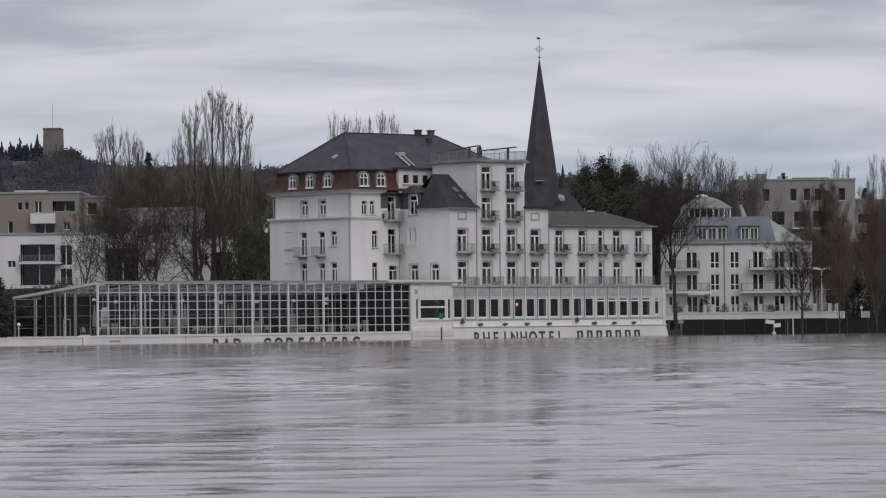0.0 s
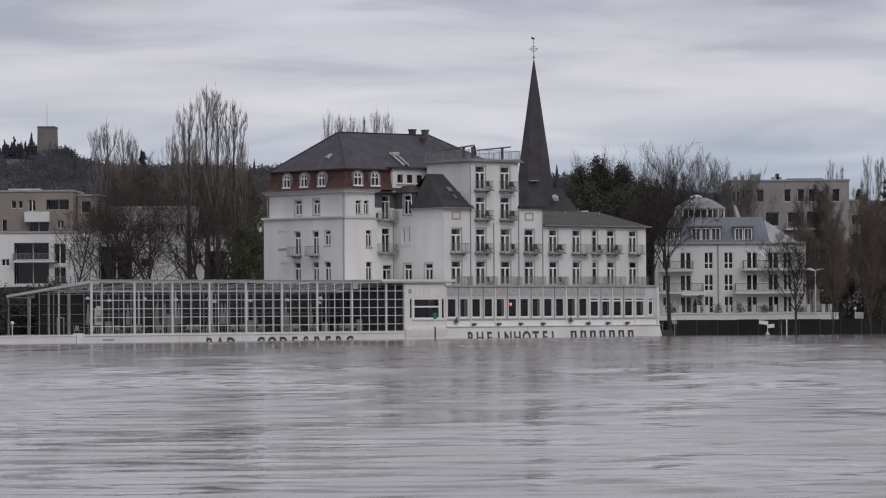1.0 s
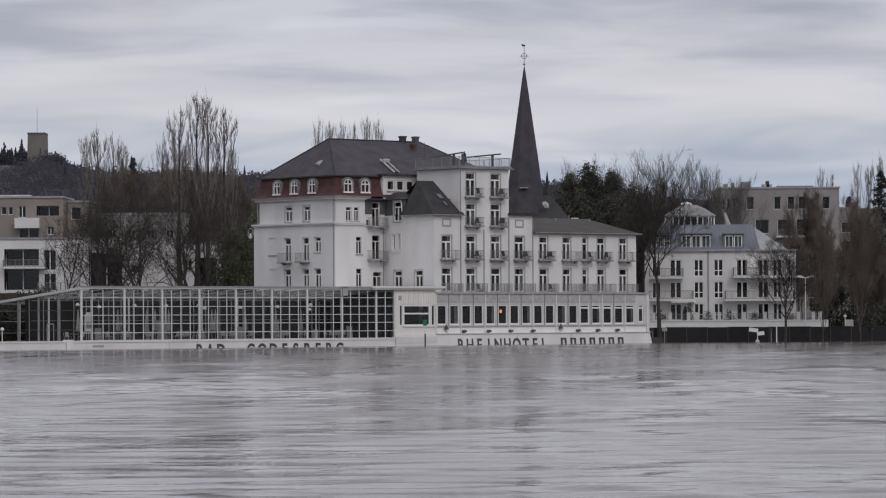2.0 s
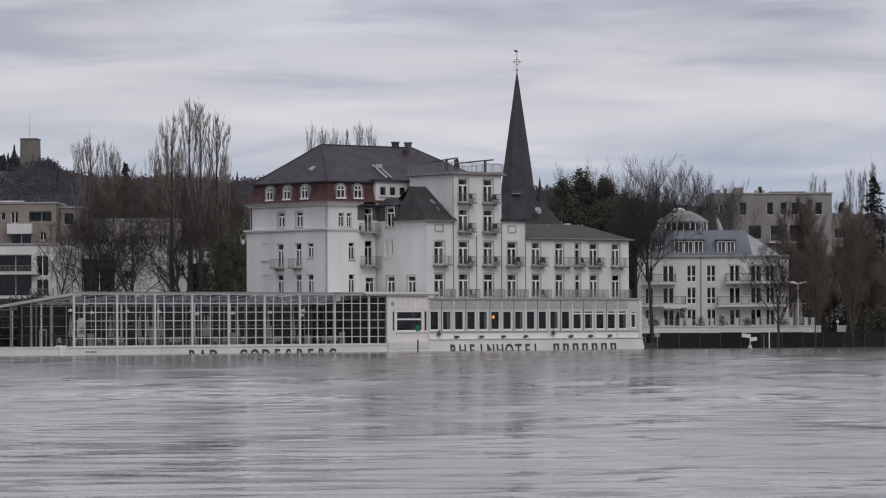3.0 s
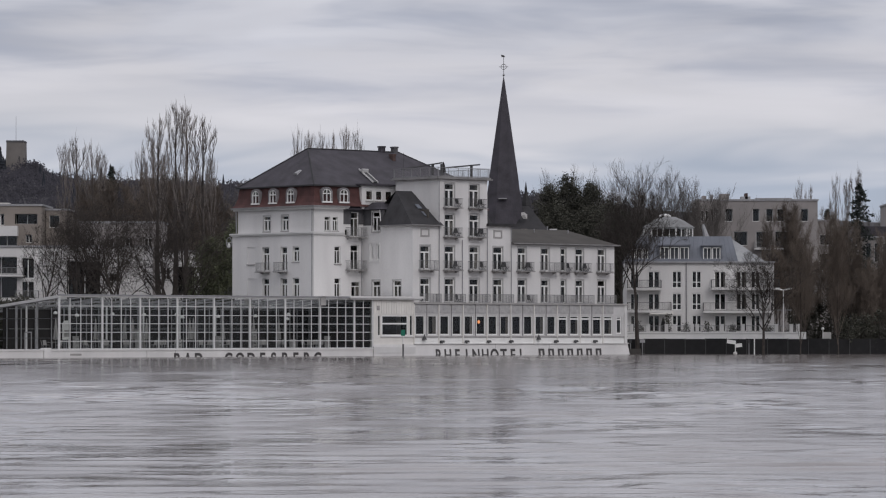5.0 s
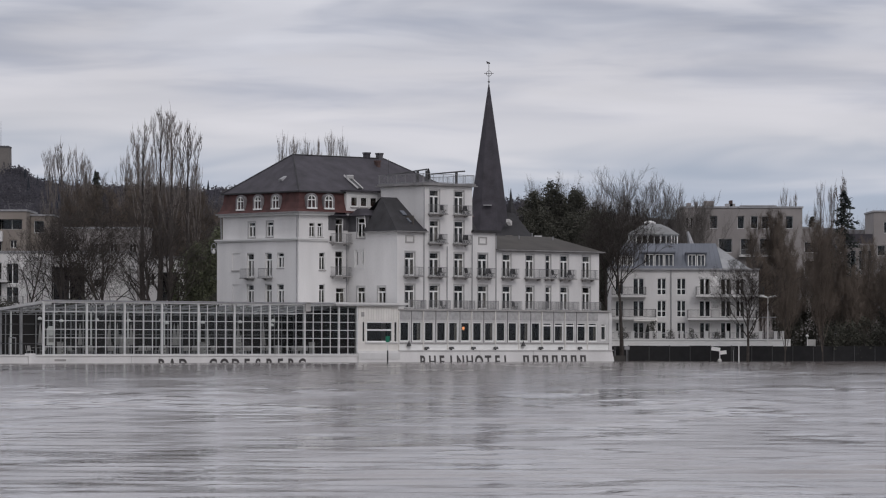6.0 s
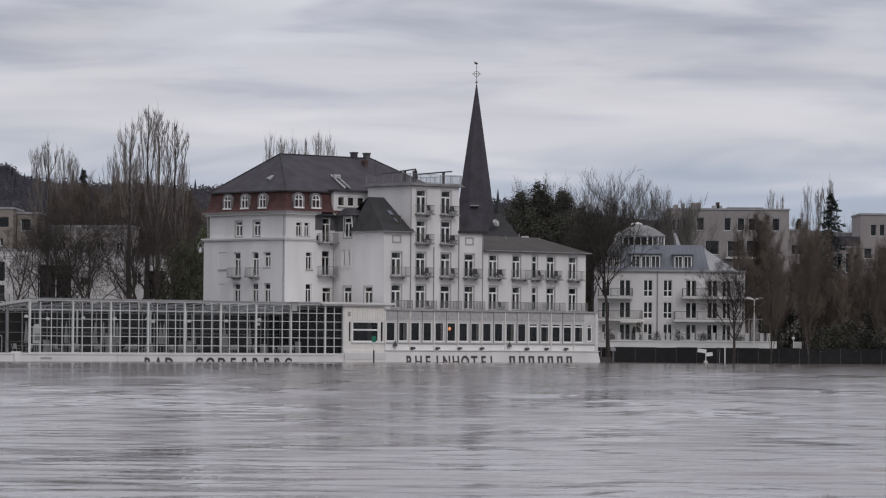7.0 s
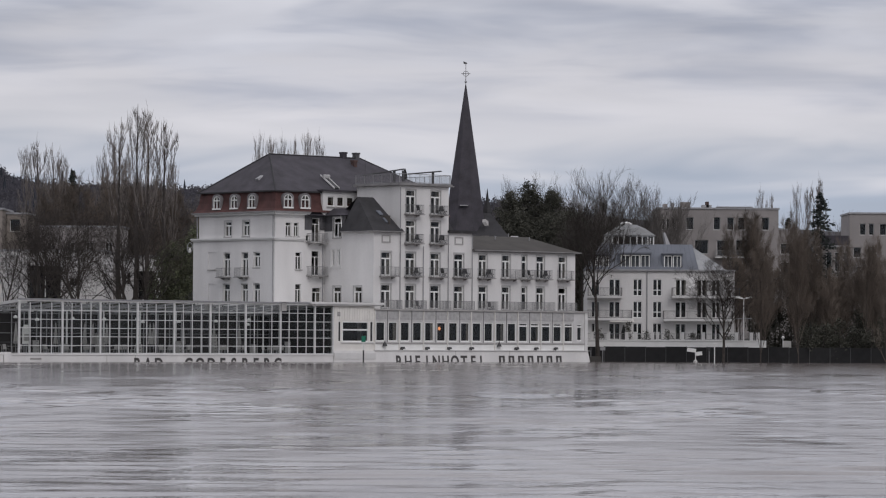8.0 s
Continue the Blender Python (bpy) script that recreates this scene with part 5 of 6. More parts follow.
    for i, ((x0, y0), (x1, y1)) in enumerate(zip(ring, ring[1:])):
        part("lantern_post", Shape().tube((x0, y0, 14.2), (x0, y0, 15.45), 0.11, 0.11, 4), FRAME, v)
        xm, ym = (x0 + x1) / 2, (y0 + y1) / 2
        part("lantern_post", Shape().tube((xm, ym, 14.2), (xm, ym, 15.4), 0.06, 0.06, 4), FRAME, v)
        part("lantern_pane", Shape().poly((x0, y0, 14.3), (x1, y1, 14.3), (x1, y1, 15.3), (x0, y0, 15.3)), PANE, v)
        part("lantern_rail", Shape().tube((x0, y0, 15.38), (x1, y1, 15.38), 0.1, 0.1, 4), FRAME, v)
    part("lantern_core", Shape().spin([(1.6, 14.2), (1.6, 15.3)], cx, cy, 8), ROOM, v)
    part("lantern_roof", Shape().spin([(3.35, 15.42), (3.3, 15.5), (2.0, 16.35), (0.9, 16.8), (0.1, 16.85)], cx, cy, 12), LANTERN_GREY, v, "faceted grey lantern roof")
    part("lantern_cap", Shape().spin([(0.75, 16.82), (0.8, 16.95), (0.4, 17.15), (0.05, 17.2)], cx - 0.4, cy, 10), TRIM, v)
    sh = Shape()
    arc = [(18.9, 13.2), (19.3, 14.1), (19.9, 14.8), (20.7, 15.3)]
    for (xa, za), (xb, zb) in zip(arc, arc[1:]):
        sh.hexa([(xa, cy - 2.2, 12.6), (xb, cy - 2.2, 12.6), (xb, cy + 2, 12.6), (xa, cy + 2, 12.6), (xa, cy - 2.2, za), (xb, cy - 2.2, zb), (xb, cy + 2, zb), (xa, cy + 2, za)])
    part("roof_shoulder", sh, PALE_SHEET, v, "pale curved roof shoulder beside the lantern")
    part("flue", Shape().tube((27.75, 447, 14.2), (27.3, 447, 15.9), 0.42, 0.16, 8), PIPE, v)
    # small awning over the ground-floor terrace
    part("awning", Shape().hexa([(20.3, y - 2.2, 4.75), (23.2, y - 2.2, 4.75), (23.2, y, 5.0), (20.3, y, 5.0), (20.3, y - 2.2, 4.85), (23.2, y - 2.2, 4.85), (23.2, y, 5.1), (20.3, y, 5.1)]), CREAM, v)
    return v


villa()


def terrace_front():
    """The raised terrace, its parapet with pillars, and the black fence along the flooded path."""
    t = tagged(part("terrace_parapet", Shape().box(12, 39.0, 435.6, 435.9, 1.0, 2.55).box(12, 39.0, 435.5, 436.0, 2.5, 2.62), FRAME), "pale concrete terrace parapet with white pillars", "parapet", kind="structure")
    part("deck", Shape().box(12, 39.0, 435.9, 440, 1.0, 1.5), CONCRETE, t)
    for x in (18.0, 20.0, 22.2, 23.2, 25.3, 25.9, 28.9, 31.4, 33.7, 35.4, 37.2, 38.0):
        part("pillar", Shape().box(x - 0.2, x + 0.2, 435.5, 435.9, 2.62, 3.5).box(x - 0.25, x + 0.25, 435.45, 435.95, 3.5, 3.58), TRIM, t)
    part("railing", railing_shape(front(435.7), 12, 38.2, 2.62, 3.4, 0, None, 0.16, 0.014), RAIL, t)
    for x0, x1 in ((41.0, 42.0),):
        part("block", Shape().box(x0, x1, 435.5, 436.1, 1.6, 2.6), CONCRETE, t)
    fence = thing("fence", "black cloth-covered fence along the flooded path", "fence")
    x = 12.0
    while x < 56:
        part("panel", Shape().box(x + 0.03, x + 2.42, 431.95, 432.0, -0.3, 1.80 + 0.03 * math.sin(x)), HEDGE, fence)
        part("post", Shape().box(x - 0.05, x + 0.03, 431.9, 432.05, -1, 1.86), DARK_METAL, fence)
        x += 2.45


terrace_front()


# ---------------------------------------------------------------- other houses
def flats(name, label, x0, x1, y, depth, z0, z1, material, wins, slabs=(), boxes=(), bars=2):
    b = thing(name, label, "apartment block")
    f = front(y)
    part("wall", pierced(Shape(), f, x0, x1, z0, z1, wins, 0.4), material, b)
    for p, q, r, s in ((x0, x0 + 0.4, y + 0.4, y + depth), (x1 - 0.4, x1, y + 0.4, y + depth), (x0 + 0.4, x1 - 0.4, y + depth - 0.4, y + depth)):
        part("wall", Shape().box(p, q, r, s, z0, z1), material, b)
    part("roof", Shape().box(x0 - 0.15, x1 + 0.15, y - 0.15, y + depth + 0.15, z1, z1 + 0.25), PIPE, b)
    part("inner_wall", Shape().box(x0 + 0.4, x1 - 0.4, y + 4.5, y + 4.7, z0, z1 - 0.1), DARK_INSIDE, b)
    for w in wins:
        window(b, f, *w, transom=0, lights=bars if w[1] - w[0] > 0.9 else 1, deep=0.25 if w[1] - w[0] < 3 else 1.6, sill=False, curtain=False, bar=0.06)
    for a, c, z in slabs:
        s = part("balcony", Shape().box(a, c, y - 1.2, y + 1.5, z - 0.2, z), TRIM, b)
        part("railing", railing_shape(f, a, c, z, z + 0.95, -1.15, 0, 0.16, 0.015), RAIL, s)
    for a, c, d, e, m in boxes:
        part("roof_box", Shape().box(a, c, y + 1.5, y + 4, d, e), m, b)
    return b


flats("apartment_block", "beige rendered apartment block with flat roof and dark windows", -84, -61.0, 500, 12, 1.0, 20.1, BEIGE,
      [(-69.6, -68.9, 17.8, 18.9), (-68.6, -68.0, 17.8, 18.9), (-67.2, -66.2, 17.4, 19.0), (-64.7, -61.6, 17.6, 19.0), (-70.9, -70.2, 14.6, 16.3), (-67.2, -64.4, 14.5, 16.2), (-63.2, -62.3, 15.0, 16.1)],
      boxes=[(-70.2, -65.8, 20.2, 20.6, CONCRETE)])
flats("penthouse_block", "beige top-floor annexe with wide dark windows", -60.9, -57.9, 504, 8, 1.0, 19.6, BEIGE, [(-60.4, -59.0, 17.2, 18.9)], bars=1)
loggia = thing("loggia_parapet", "white solid balcony parapet on the beige block", "balcony")
part("parapet", Shape().box(-67.6, -64.2, 498.6, 500, 15.9, 17.3), TRIM, loggia)
flats("apartment_block", "white modern apartment block with deep shaded loggias", -72, -42.6, 455, 12, 1.0, 13.3, RENDER_WHITE,
      [(-63.0, -58.6, 9.95, 12.1), (-63.0, -58.6, 6.9, 9.6), (-64.6, -63.6, 9.2, 10.05), (-58.0, -56.45, 9.4, 11.95), (-58.0, -56.45, 6.6, 9.0), (-52.3, -48.1, 6.4, 11.6), (-47.0, -45.8, 9.0, 10.0)],
      slabs=[(-63.0, -57.7, 9.8), (-58.6, -55.8, 6.9)])
flats("house", "white house with small windows behind bare trees", -42.3, -36.8, 470, 9, 1.0, 13.0, RENDER_WHITE, [(-41.6, -40.6, 9.4, 11.0), (-39.6, -37.4, 7.4, 11.2)])
flats("house", "small grey house among trees with dark windows", -54.6, -43.4, 490, 8, 1.0, 17.4, GREY_RENDER, [(-53.6, -52.6, 13.8, 15.4), (-51, -50, 13.8, 15.4), (-48.4, -47.4, 13.8, 15.4), (-45.8, -44.8, 13.8, 15.4)])
flats("apartment_block", "grey concrete apartment block with tall dark windows", 32.1, 50.1, 540, 14, 1.0, 22.2, GREY_RENDER,
      [(32.7, 33.1, 19.1, 20.8), (33.35, 33.75, 19.1, 20.8), (34.2, 34.6, 19.1, 20.9), (34.85, 35.25, 19.1, 20.9), (36.3, 37.4, 19.1, 21.0), (40.4, 41.4, 19.1, 21.0), (42.4, 43.45, 19.1, 21.0), (44.05, 45.15, 19.1, 21.0), (47.6, 48.7, 19.1, 21.0),
       (34.2, 35.2, 15.8, 17.0), (37.6, 39.6, 15.5, 17.6), (40.9, 42.8, 15.2, 17.6), (43.8, 47.0, 15.2, 17.7), (37.6, 39.6, 11.8, 14.0), (43.8, 47.0, 11.6, 14.2)],
      slabs=[(40.6, 47.2, 15.1)], boxes=[(35.6, 37.0, 22.4, 23.3, GREY_RENDER), (38.8, 40.2, 22.4, 22.9, PIPE), (33.0, 33.6, 22.4, 23.0, GREY_RENDER), (34.2, 34.6, 22.4, 23.2, PIPE), (41.0, 46.4, 22.55, 22.68, PIPE), (39.4, 39.8, 22.4, 23.4, BRICK)], bars=1)
flats("apartment_block", "lower grey concrete wing with recessed balconies", 50.2, 53.4, 542, 12, 1.0, 19.2, GREY_RENDER, [(50.6, 52.6, 15.6, 17.2), (50.6, 52.6, 11.8, 14.4)], bars=1)
flats("apartment_block", "grey apartment block with dark top floor and white columns", 58.6, 63.0, 560, 12, 1.0, 17.2, GREY_RENDER, [(59.4, 60.2, 13.4, 16.4), (60.7, 61.5, 13.4, 16.4), (62.0, 62.8, 13.4, 16.4), (59.4, 60.2, 9.4, 12.4), (60.7, 61.5, 9.4, 12.4)], boxes=[(58.4, 63.0, 17.4, 19.0, SLATE)], bars=1)
flats("apartment_block", "tall grey apartment block with small upper windows", 63.2, 80, 562, 12, 1.0, 22.4, GREY_RENDER, [(64.8, 65.7, 19.1, 20.9), (66.2, 67.0, 19.1, 20.9), (67.9, 68.9, 19.1, 20.9), (63.8, 65.0, 15.6, 17.2), (66.0, 67.4, 15.4, 17.4), (64.2, 65.0, 11.4, 14.2), (66.2, 67.4, 11.4, 14.2)], bars=1)


# ---------------------------------------------------------------- trees
class Growth(Shape):
    def stick(self, p, q, r0, r1):
        w = (q - p).normalized()
        u = w.cross(Vector((0.3, 0.9, 0.1))).normalized()
        t = w.cross(u)
        k = len(self.v)
        for c, r in ((p, r0), (q, r1)):
            for cs, sn in ((1, 0), (-0.5, 0.866), (-0.5, -0.866)):
                self.v.append(tuple(c + u * (cs * r) + t * (sn * r)))
        self.f += [(k, k + 1, k + 4, k + 3), (k + 1, k + 2, k + 5, k + 4), (k + 2, k, k + 3, k + 5)]

    def spike(self, p, q, r):
        w = (q - p).normalized()
        u = w.cross(Vector((0.3, 0.9, 0.1))).normalized()
        t = w.cross(u)
        k = len(self.v)
        self.v += [tuple(p + u * r + t * r), tuple(p - u * r - t * r), tuple(p + u * r - t * r), tuple(q)]
        self.f += [(k, k + 1, k + 3), (k + 1, k + 2, k + 3)]

    def leaf(self, p, size, rnd):
        a = Vector((rnd.gauss(0, 1), rnd.gauss(0, 1), rnd.gauss(0, 0.7))).normalized()
        b = a.cross(Vector((rnd.gauss(0, 1), rnd.gauss(0, 1), rnd.gauss(0, 1)))).normalized()
        self.poly(p - a * size * 0.6, p + b * size * 0.35, p + a * size, p - b * size * 0.35)


def jit(rnd, s):
    return Vector((rnd.gauss(0, s), rnd.gauss(0, s), rnd.gauss(0, s)))


def branch(sh, p, d, length, r, level, rnd, cfg):
    """One branch and all that grows from it. cfg: counts, up-pull and spread by level, twig size."""
    segs = 3 if level < 2 else 2 if level < 3 else 1
    up, spread = cfg["up"], cfg["spread"]
    pts = [p]
    for i in range(segs):
        d = (d + jit(rnd, cfg.get("crook", 0.16)) + Vector((0, 0, up * (0.25 if level < 3 else 0.15)))).normalized()
        q = p + d * (length / segs)
        ra, rb = r * (1 - 0.75 * i / segs), r * (1 - 0.75 * (i + 1) / segs)
        sh.stick(p, q, ra, rb)
        p = q
        pts.append(p)
    n = cfg["counts"][level]
    for i in range(n):
        f = (i + rnd.random()) / n
        f = 0.2 + 0.8 * f
        k = min(segs - 1, int(f * segs))
        o = pts[k].lerp(pts[k + 1], f * segs - k)
        side_way = d.cross(jit(rnd, 1)).normalized()
        nd = (d * (1 - spread * 0.5) + side_way * spread * rnd.uniform(0.6, 1.2) + Vector((0, 0, cfg["lift"]))).normalized()
        nl = length * rnd.uniform(0.42, 0.72) * (1.1 - 0.45 * f)
        if level == len(cfg["counts"]) - 1:
            tw = cfg["twig"] * rnd.uniform(0.6, 1.3)
            nd = (nd + Vector((0, 0, cfg.get("hang", 0)))).normalized()
            sh.spike(o, o + nd * tw, cfg["thick"])
        else:
            branch(sh, o, nd, nl, max(cfg.get("fine", 0.013), r * 0.5 * (1 - 0.4 * f)), level + 1, rnd, cfg)


def bare_crown(seed, cfg, h=20.0):
    rnd = random.Random(seed)
    trunk, crown = Shape(), Growth()
    top = cfg["fork"] * h
    p, d = Vector((0, 0, -0.3)), Vector((0, 0, 1))
    r = cfg["girth"]
    pts = [p]
    n = 6
    end = h * cfg["leader"]
    for i in range(n):
        d = (d + jit(rnd, cfg["wander"]) + Vector((0, 0, 0.2))).normalized()
        q = p + d * (end / n)
        trunk.tube(p, q, r * (1 - 0.8 * i / n), r * (1 - 0.8 * (i + 1) / n), 7)
        p = q
        pts.append(p)
    for i in range(cfg["limbs"]):
        f = cfg["fork"] / cfg["leader"] + (1 - cfg["fork"] / cfg["leader"]) * (i + rnd.random()) / cfg["limbs"]
        f = min(f, 0.999)
        k = min(n - 1, int(f * n))
        o = pts[k].lerp(pts[k + 1], f * n - k)
        a = 2.4 * i + rnd.uniform(-0.4, 0.4)
        tilt = cfg["tilt"] * rnd.uniform(0.75, 1.25)
        nd = Vector((math.cos(a) * math.sin(tilt), math.sin(a) * math.sin(tilt), math.cos(tilt)))
        reach = h * cfg["reach"] * (1.15 - 0.6 * (f - cfg["fork"])) * rnd.uniform(0.8, 1.15)
        reach = min(reach, (h * 1.02 - o.z) / max(0.35, math.cos(tilt)))
        if "dome" in cfg:
            # limbs end on a rounded crown: how far along this one the dome lies
            wide_r, mid = cfg["dome"] * h, (1 - cfg["dome"] * 1.05) * h
            b, c = o.x * nd.x + o.y * nd.y + (o.z - mid) * nd.z, o.x ** 2 + o.y ** 2 + (o.z - mid) ** 2 - wide_r ** 2
            reach = (-b + math.sqrt(max(b * b - c, 0.5))) * rnd.uniform(0.66, 0.84)
        branch(crown, o, nd, max(reach, h * 0.06), r * 0.48 * (1 - 0.5 * f), 0, rnd, cfg)
    return trunk, crown


BROAD = dict(counts=(5, 4, 4, 3), up=0.34, spread=0.5, lift=0.3, twig=0.7, thick=0.009, fork=0.22, leader=0.55, girth=0.34, wander=0.06, limbs=15, tilt=0.58, reach=0.42, dome=0.37, crook=0.10, fine=0.011)
DENSE = dict(counts=(6, 4, 4, 3), up=0.45, spread=0.6, lift=0.3, twig=1.0, thick=0.012, fork=0.14, leader=0.85, girth=0.2, wander=0.04, limbs=20, tilt=0.5, reach=0.3, hang=-0.1, crook=0.12)
KNARLED = dict(counts=(4, 4, 4, 2), up=0.3, spread=0.85, lift=0.1, twig=0.7, thick=0.018, fork=0.16, leader=0.74, girth=0.34, wander=0.1, limbs=16, tilt=0.8, reach=0.5, fine=0.018, crook=0.24)
RIVER = dict(counts=(6, 5, 4, 4), up=0.4, spread=0.6, lift=0.15, twig=0.8, thick=0.012, fork=0.42, leader=0.82, girth=0.36, wander=0.05, limbs=13, tilt=0.62, reach=0.42)


def poplar_crown(seed, h=20.0):
    """A narrow column: limbs leave the stem low, bend upright at once and run up close beside it."""
    rnd = random.Random(seed)
    trunk, crown = Shape(), Growth()
    pts = [Vector((0, 0, -0.3))]
    for i in range(8):
        pts.append(Vector((rnd.gauss(0, 0.05), rnd.gauss(0, 0.05), h * 0.94 * (i + 1) / 8)))
    for i in range(8):
        trunk.tube(pts[i], pts[i + 1], 0.24 * (1 - i / 8.3), 0.24 * (1 - (i + 1) / 8.3), 7)

    def upright(o, a, out, top, r, level):
        """One limb from o, leaning out by a little and ending at height top."""
        rise, p, n = top - o.z, o, 6
        for k in range(n):
            f = (k + 1) / n
            lean = out * (1 - (1 - f) ** 1.8)
            q = Vector((o.x + math.cos(a) * lean + rnd.gauss(0, 0.018), o.y + math.sin(a) * lean + rnd.gauss(0, 0.018), o.z + rise * f))
            crown.stick(p, q, r * (1 - 0.8 * k / n), r * (1 - 0.8 * f))
            s = p.lerp(q, rnd.random())
            if level == 0 and k in (1, 2, 3, 4) or level == 1 and k == 2:
                upright(s, a + rnd.uniform(-1.8, 1.8), rnd.uniform(0.12, 0.36) * (1 if level == 0 else 0.6), min(s.z + rise * rnd.uniform(0.25, 0.45), h * 0.99), r * 0.55, level + 1)
            else:
                b = rnd.uniform(0, 6.283)
                crown.spike(s, s + Vector((math.cos(b) * 0.15, math.sin(b) * 0.15, rnd.uniform(0.4, 0.8))), 0.010)
            p = q
    for i in range(13):
        z0 = h * (0.40 + 0.46 * (i + rnd.random()) / 13)
        top = min(z0 + h * rnd.uniform(0.22, 0.36), h * rnd.uniform(0.92, 0.99))
        # widest at two thirds, closing to a rounded head
        f = top / h
        out = h * 0.058 * math.sqrt(max(0.02, 1 - max(0, (f - 0.62) / 0.39) ** 2)) * rnd.uniform(0.55, 1.05)
        upright(Vector((0, 0, z0)), 2.4 * i + rnd.uniform(-0.5, 0.5), out, max(top, z0 + h * 0.05), 0.034 * (1.15 - 0.6 * z0 / h), 0)
    upright(Vector((0, 0, h * 0.8)), 0, 0.1, h * 1.03, 0.04, 0)
    return trunk, crown


TREE_KINDS = {
    "river": (RIVER, "leafless dark-barked tree standing at the water's edge", BARK),
    "broad": (BROAD, "leafless broad-crowned winter tree with fine brown twigs", TWIG_GREY),
    "dense": (DENSE, "leafless brown tree with dense hanging twigs at the water", TWIG),
    "poplar": (None, "tall slender leafless poplar with upright pale branches", TWIG_PALE),
    "knarled": (KNARLED, "gnarled leafless tree with crooked dark branches", BARK),
}
PROTOTYPES = {}


def plant(kind, variant, x, y, h, turn=0.0, wide=1.0):
    """A tree of that kind, scaled to h metres; alike trees share their meshes."""
    if (kind, variant) in PROTOTYPES:
        t = copy_thing(PROTOTYPES[kind, variant], Matrix.Identity(4))
    else:
        cfg, label, twigs = TREE_KINDS[kind]
        t = thing("tree", label, "tree", None, kind + " trees")
        trunk, crown = bare_crown(variant * 17 + len(kind), cfg) if cfg else poplar_crown(variant * 17 + 6)
        part("trunk", trunk, BARK, t)
        part("crown", crown, twigs, t)
        PROTOTYPES[kind, variant] = t
    h *= 1.075 if kind == "poplar" else 1.0
    t.matrix_basis = pose(x, y, ground_height(x, y), 0, 0, turn) @ Matrix.Diagonal((h / 20 * wide, h / 20 * wide, h / 20, 1))
    return t


def plant_all(rows):
    for row in rows:
        plant(*row)


# poplars: the great group, the lesser ones left of it, those behind the roofs
plant_all([
    ("poplar", 1, -41.3, 460, 26.0, 10, 1.4), ("poplar", 2, -39.1, 461, 27.6, 80, 1.35), ("poplar", 3, -37.5, 459, 27.3, 200, 1.35), ("poplar", 1, -35.5, 460, 26.0, 140, 1.35), ("poplar", 2, -34.6, 462, 21.4, 20, 0.8),
    ("poplar", 2, -71.7, 620, 30.4, 30, 1.2), ("poplar", 3, -69.9, 622, 31.6, 120, 1.25), ("poplar", 1, -66.9, 620, 30.8, 210, 1.25), ("poplar", 2, -65.4, 621, 29.0, 300, 1.1),
    ("poplar", 3, -58.4, 618, 29.6, 60, 1.2), ("poplar", 1, -56.4, 620, 30.6, 160, 1.2), ("poplar", 2, -54.6, 622, 29.4, 250, 1.1),
    ("poplar", 1, -29.2, 570, 30.5, 70, 0.8), ("poplar", 2, -27.3, 571, 29.8, 170, 0.75), ("poplar", 3, -25.5, 570, 29.8, 270, 0.75), ("poplar", 1, -23.6, 572, 29.8, 330, 0.75), ("poplar", 2, -21.5, 570, 30.5, 15, 0.8), ("poplar", 3, -19.7, 571, 30.2, 95, 0.75),
    ("poplar", 3, 64.4, 621, 26.4, 300, 1.1), ("poplar", 1, 60.6, 620, 25.6, 45, 0.85), ("poplar", 2, 62.8, 622, 24.7, 145, 0.85), ("poplar", 3, 54.4, 620, 24.7, 255, 0.85), ("poplar", 1, 56.4, 622, 23.9, 345, 0.8),
])
# bare crowns behind the hotel and the villa, the lower ones before them
plant_all([
    ("broad", 1, 12.0, 530, 25.2, 20, 0.6), ("broad", 2, 15.2, 531, 24.8, 100, 0.6), ("broad", 3, 7.6, 534, 21.4, 140, 0.7),
    ("broad", 2, 19.8, 528, 24.6, 190, 0.85), ("broad", 3, 22.4, 531, 25.9, 280, 0.95), ("broad", 1, 25.2, 529, 25.0, 50, 0.85),
    ("broad", 3, 28.6, 530, 23.2, 75, 0.8), ("broad", 2, 31.2, 532, 24.2, 320, 0.85), ("broad", 1, 33.3, 533, 22.8, 215, 0.7),
    ("broad", 1, 21.0, 510, 18.5, 130, 0.9), ("broad", 2, 30.5, 512, 17.5, 230, 0.9), ("broad", 3, 17.6, 505, 18.5, 300, 0.8), ("broad", 3, 25.8, 514, 18.5, 20, 0.9),
    ("broad", 2, 66.4, 600, 23.5, 10, 0.7), ("broad", 3, 58.0, 500, 15.0, 80, 0.9),
])
# thicket behind the pavilion
lot = random.Random(23)
for i in range(14):
    x, y = -56.0 + 1.9 * i + lot.uniform(-0.8, 0.8), lot.uniform(500, 516)
    plant_all([(lot.choice(("broad", "dense", "dense")), lot.choice((1, 2, 3)), x, y, lot.uniform(20.0, 22.6), lot.uniform(0, 360), lot.uniform(0.75, 1.0))])
for x, y, h in ((-52.6, 432, 15.0), (-48.6, 430, 17.0), (-46.1, 431, 15.5), (-43.6, 429, 16.5), (-37.8, 431, 17.5), (-35.6, 434, 18.0)):
    plant_all([("knarled", lot.choice((1, 2, 3)), x, y, h, lot.uniform(0, 360), 0.75)])
for i in range(3):
    x, y = -50.0 + 6.0 * i + lot.uniform(-0.5, 0.5), lot.uniform(437, 452)
    plant_all([(lot.choice(("river", "knarled", "knarled")), lot.choice((1, 2, 3)), x, y, lot.uniform(14.5, 18.5), lot.uniform(0, 360), lot.uniform(0.75, 0.95))])
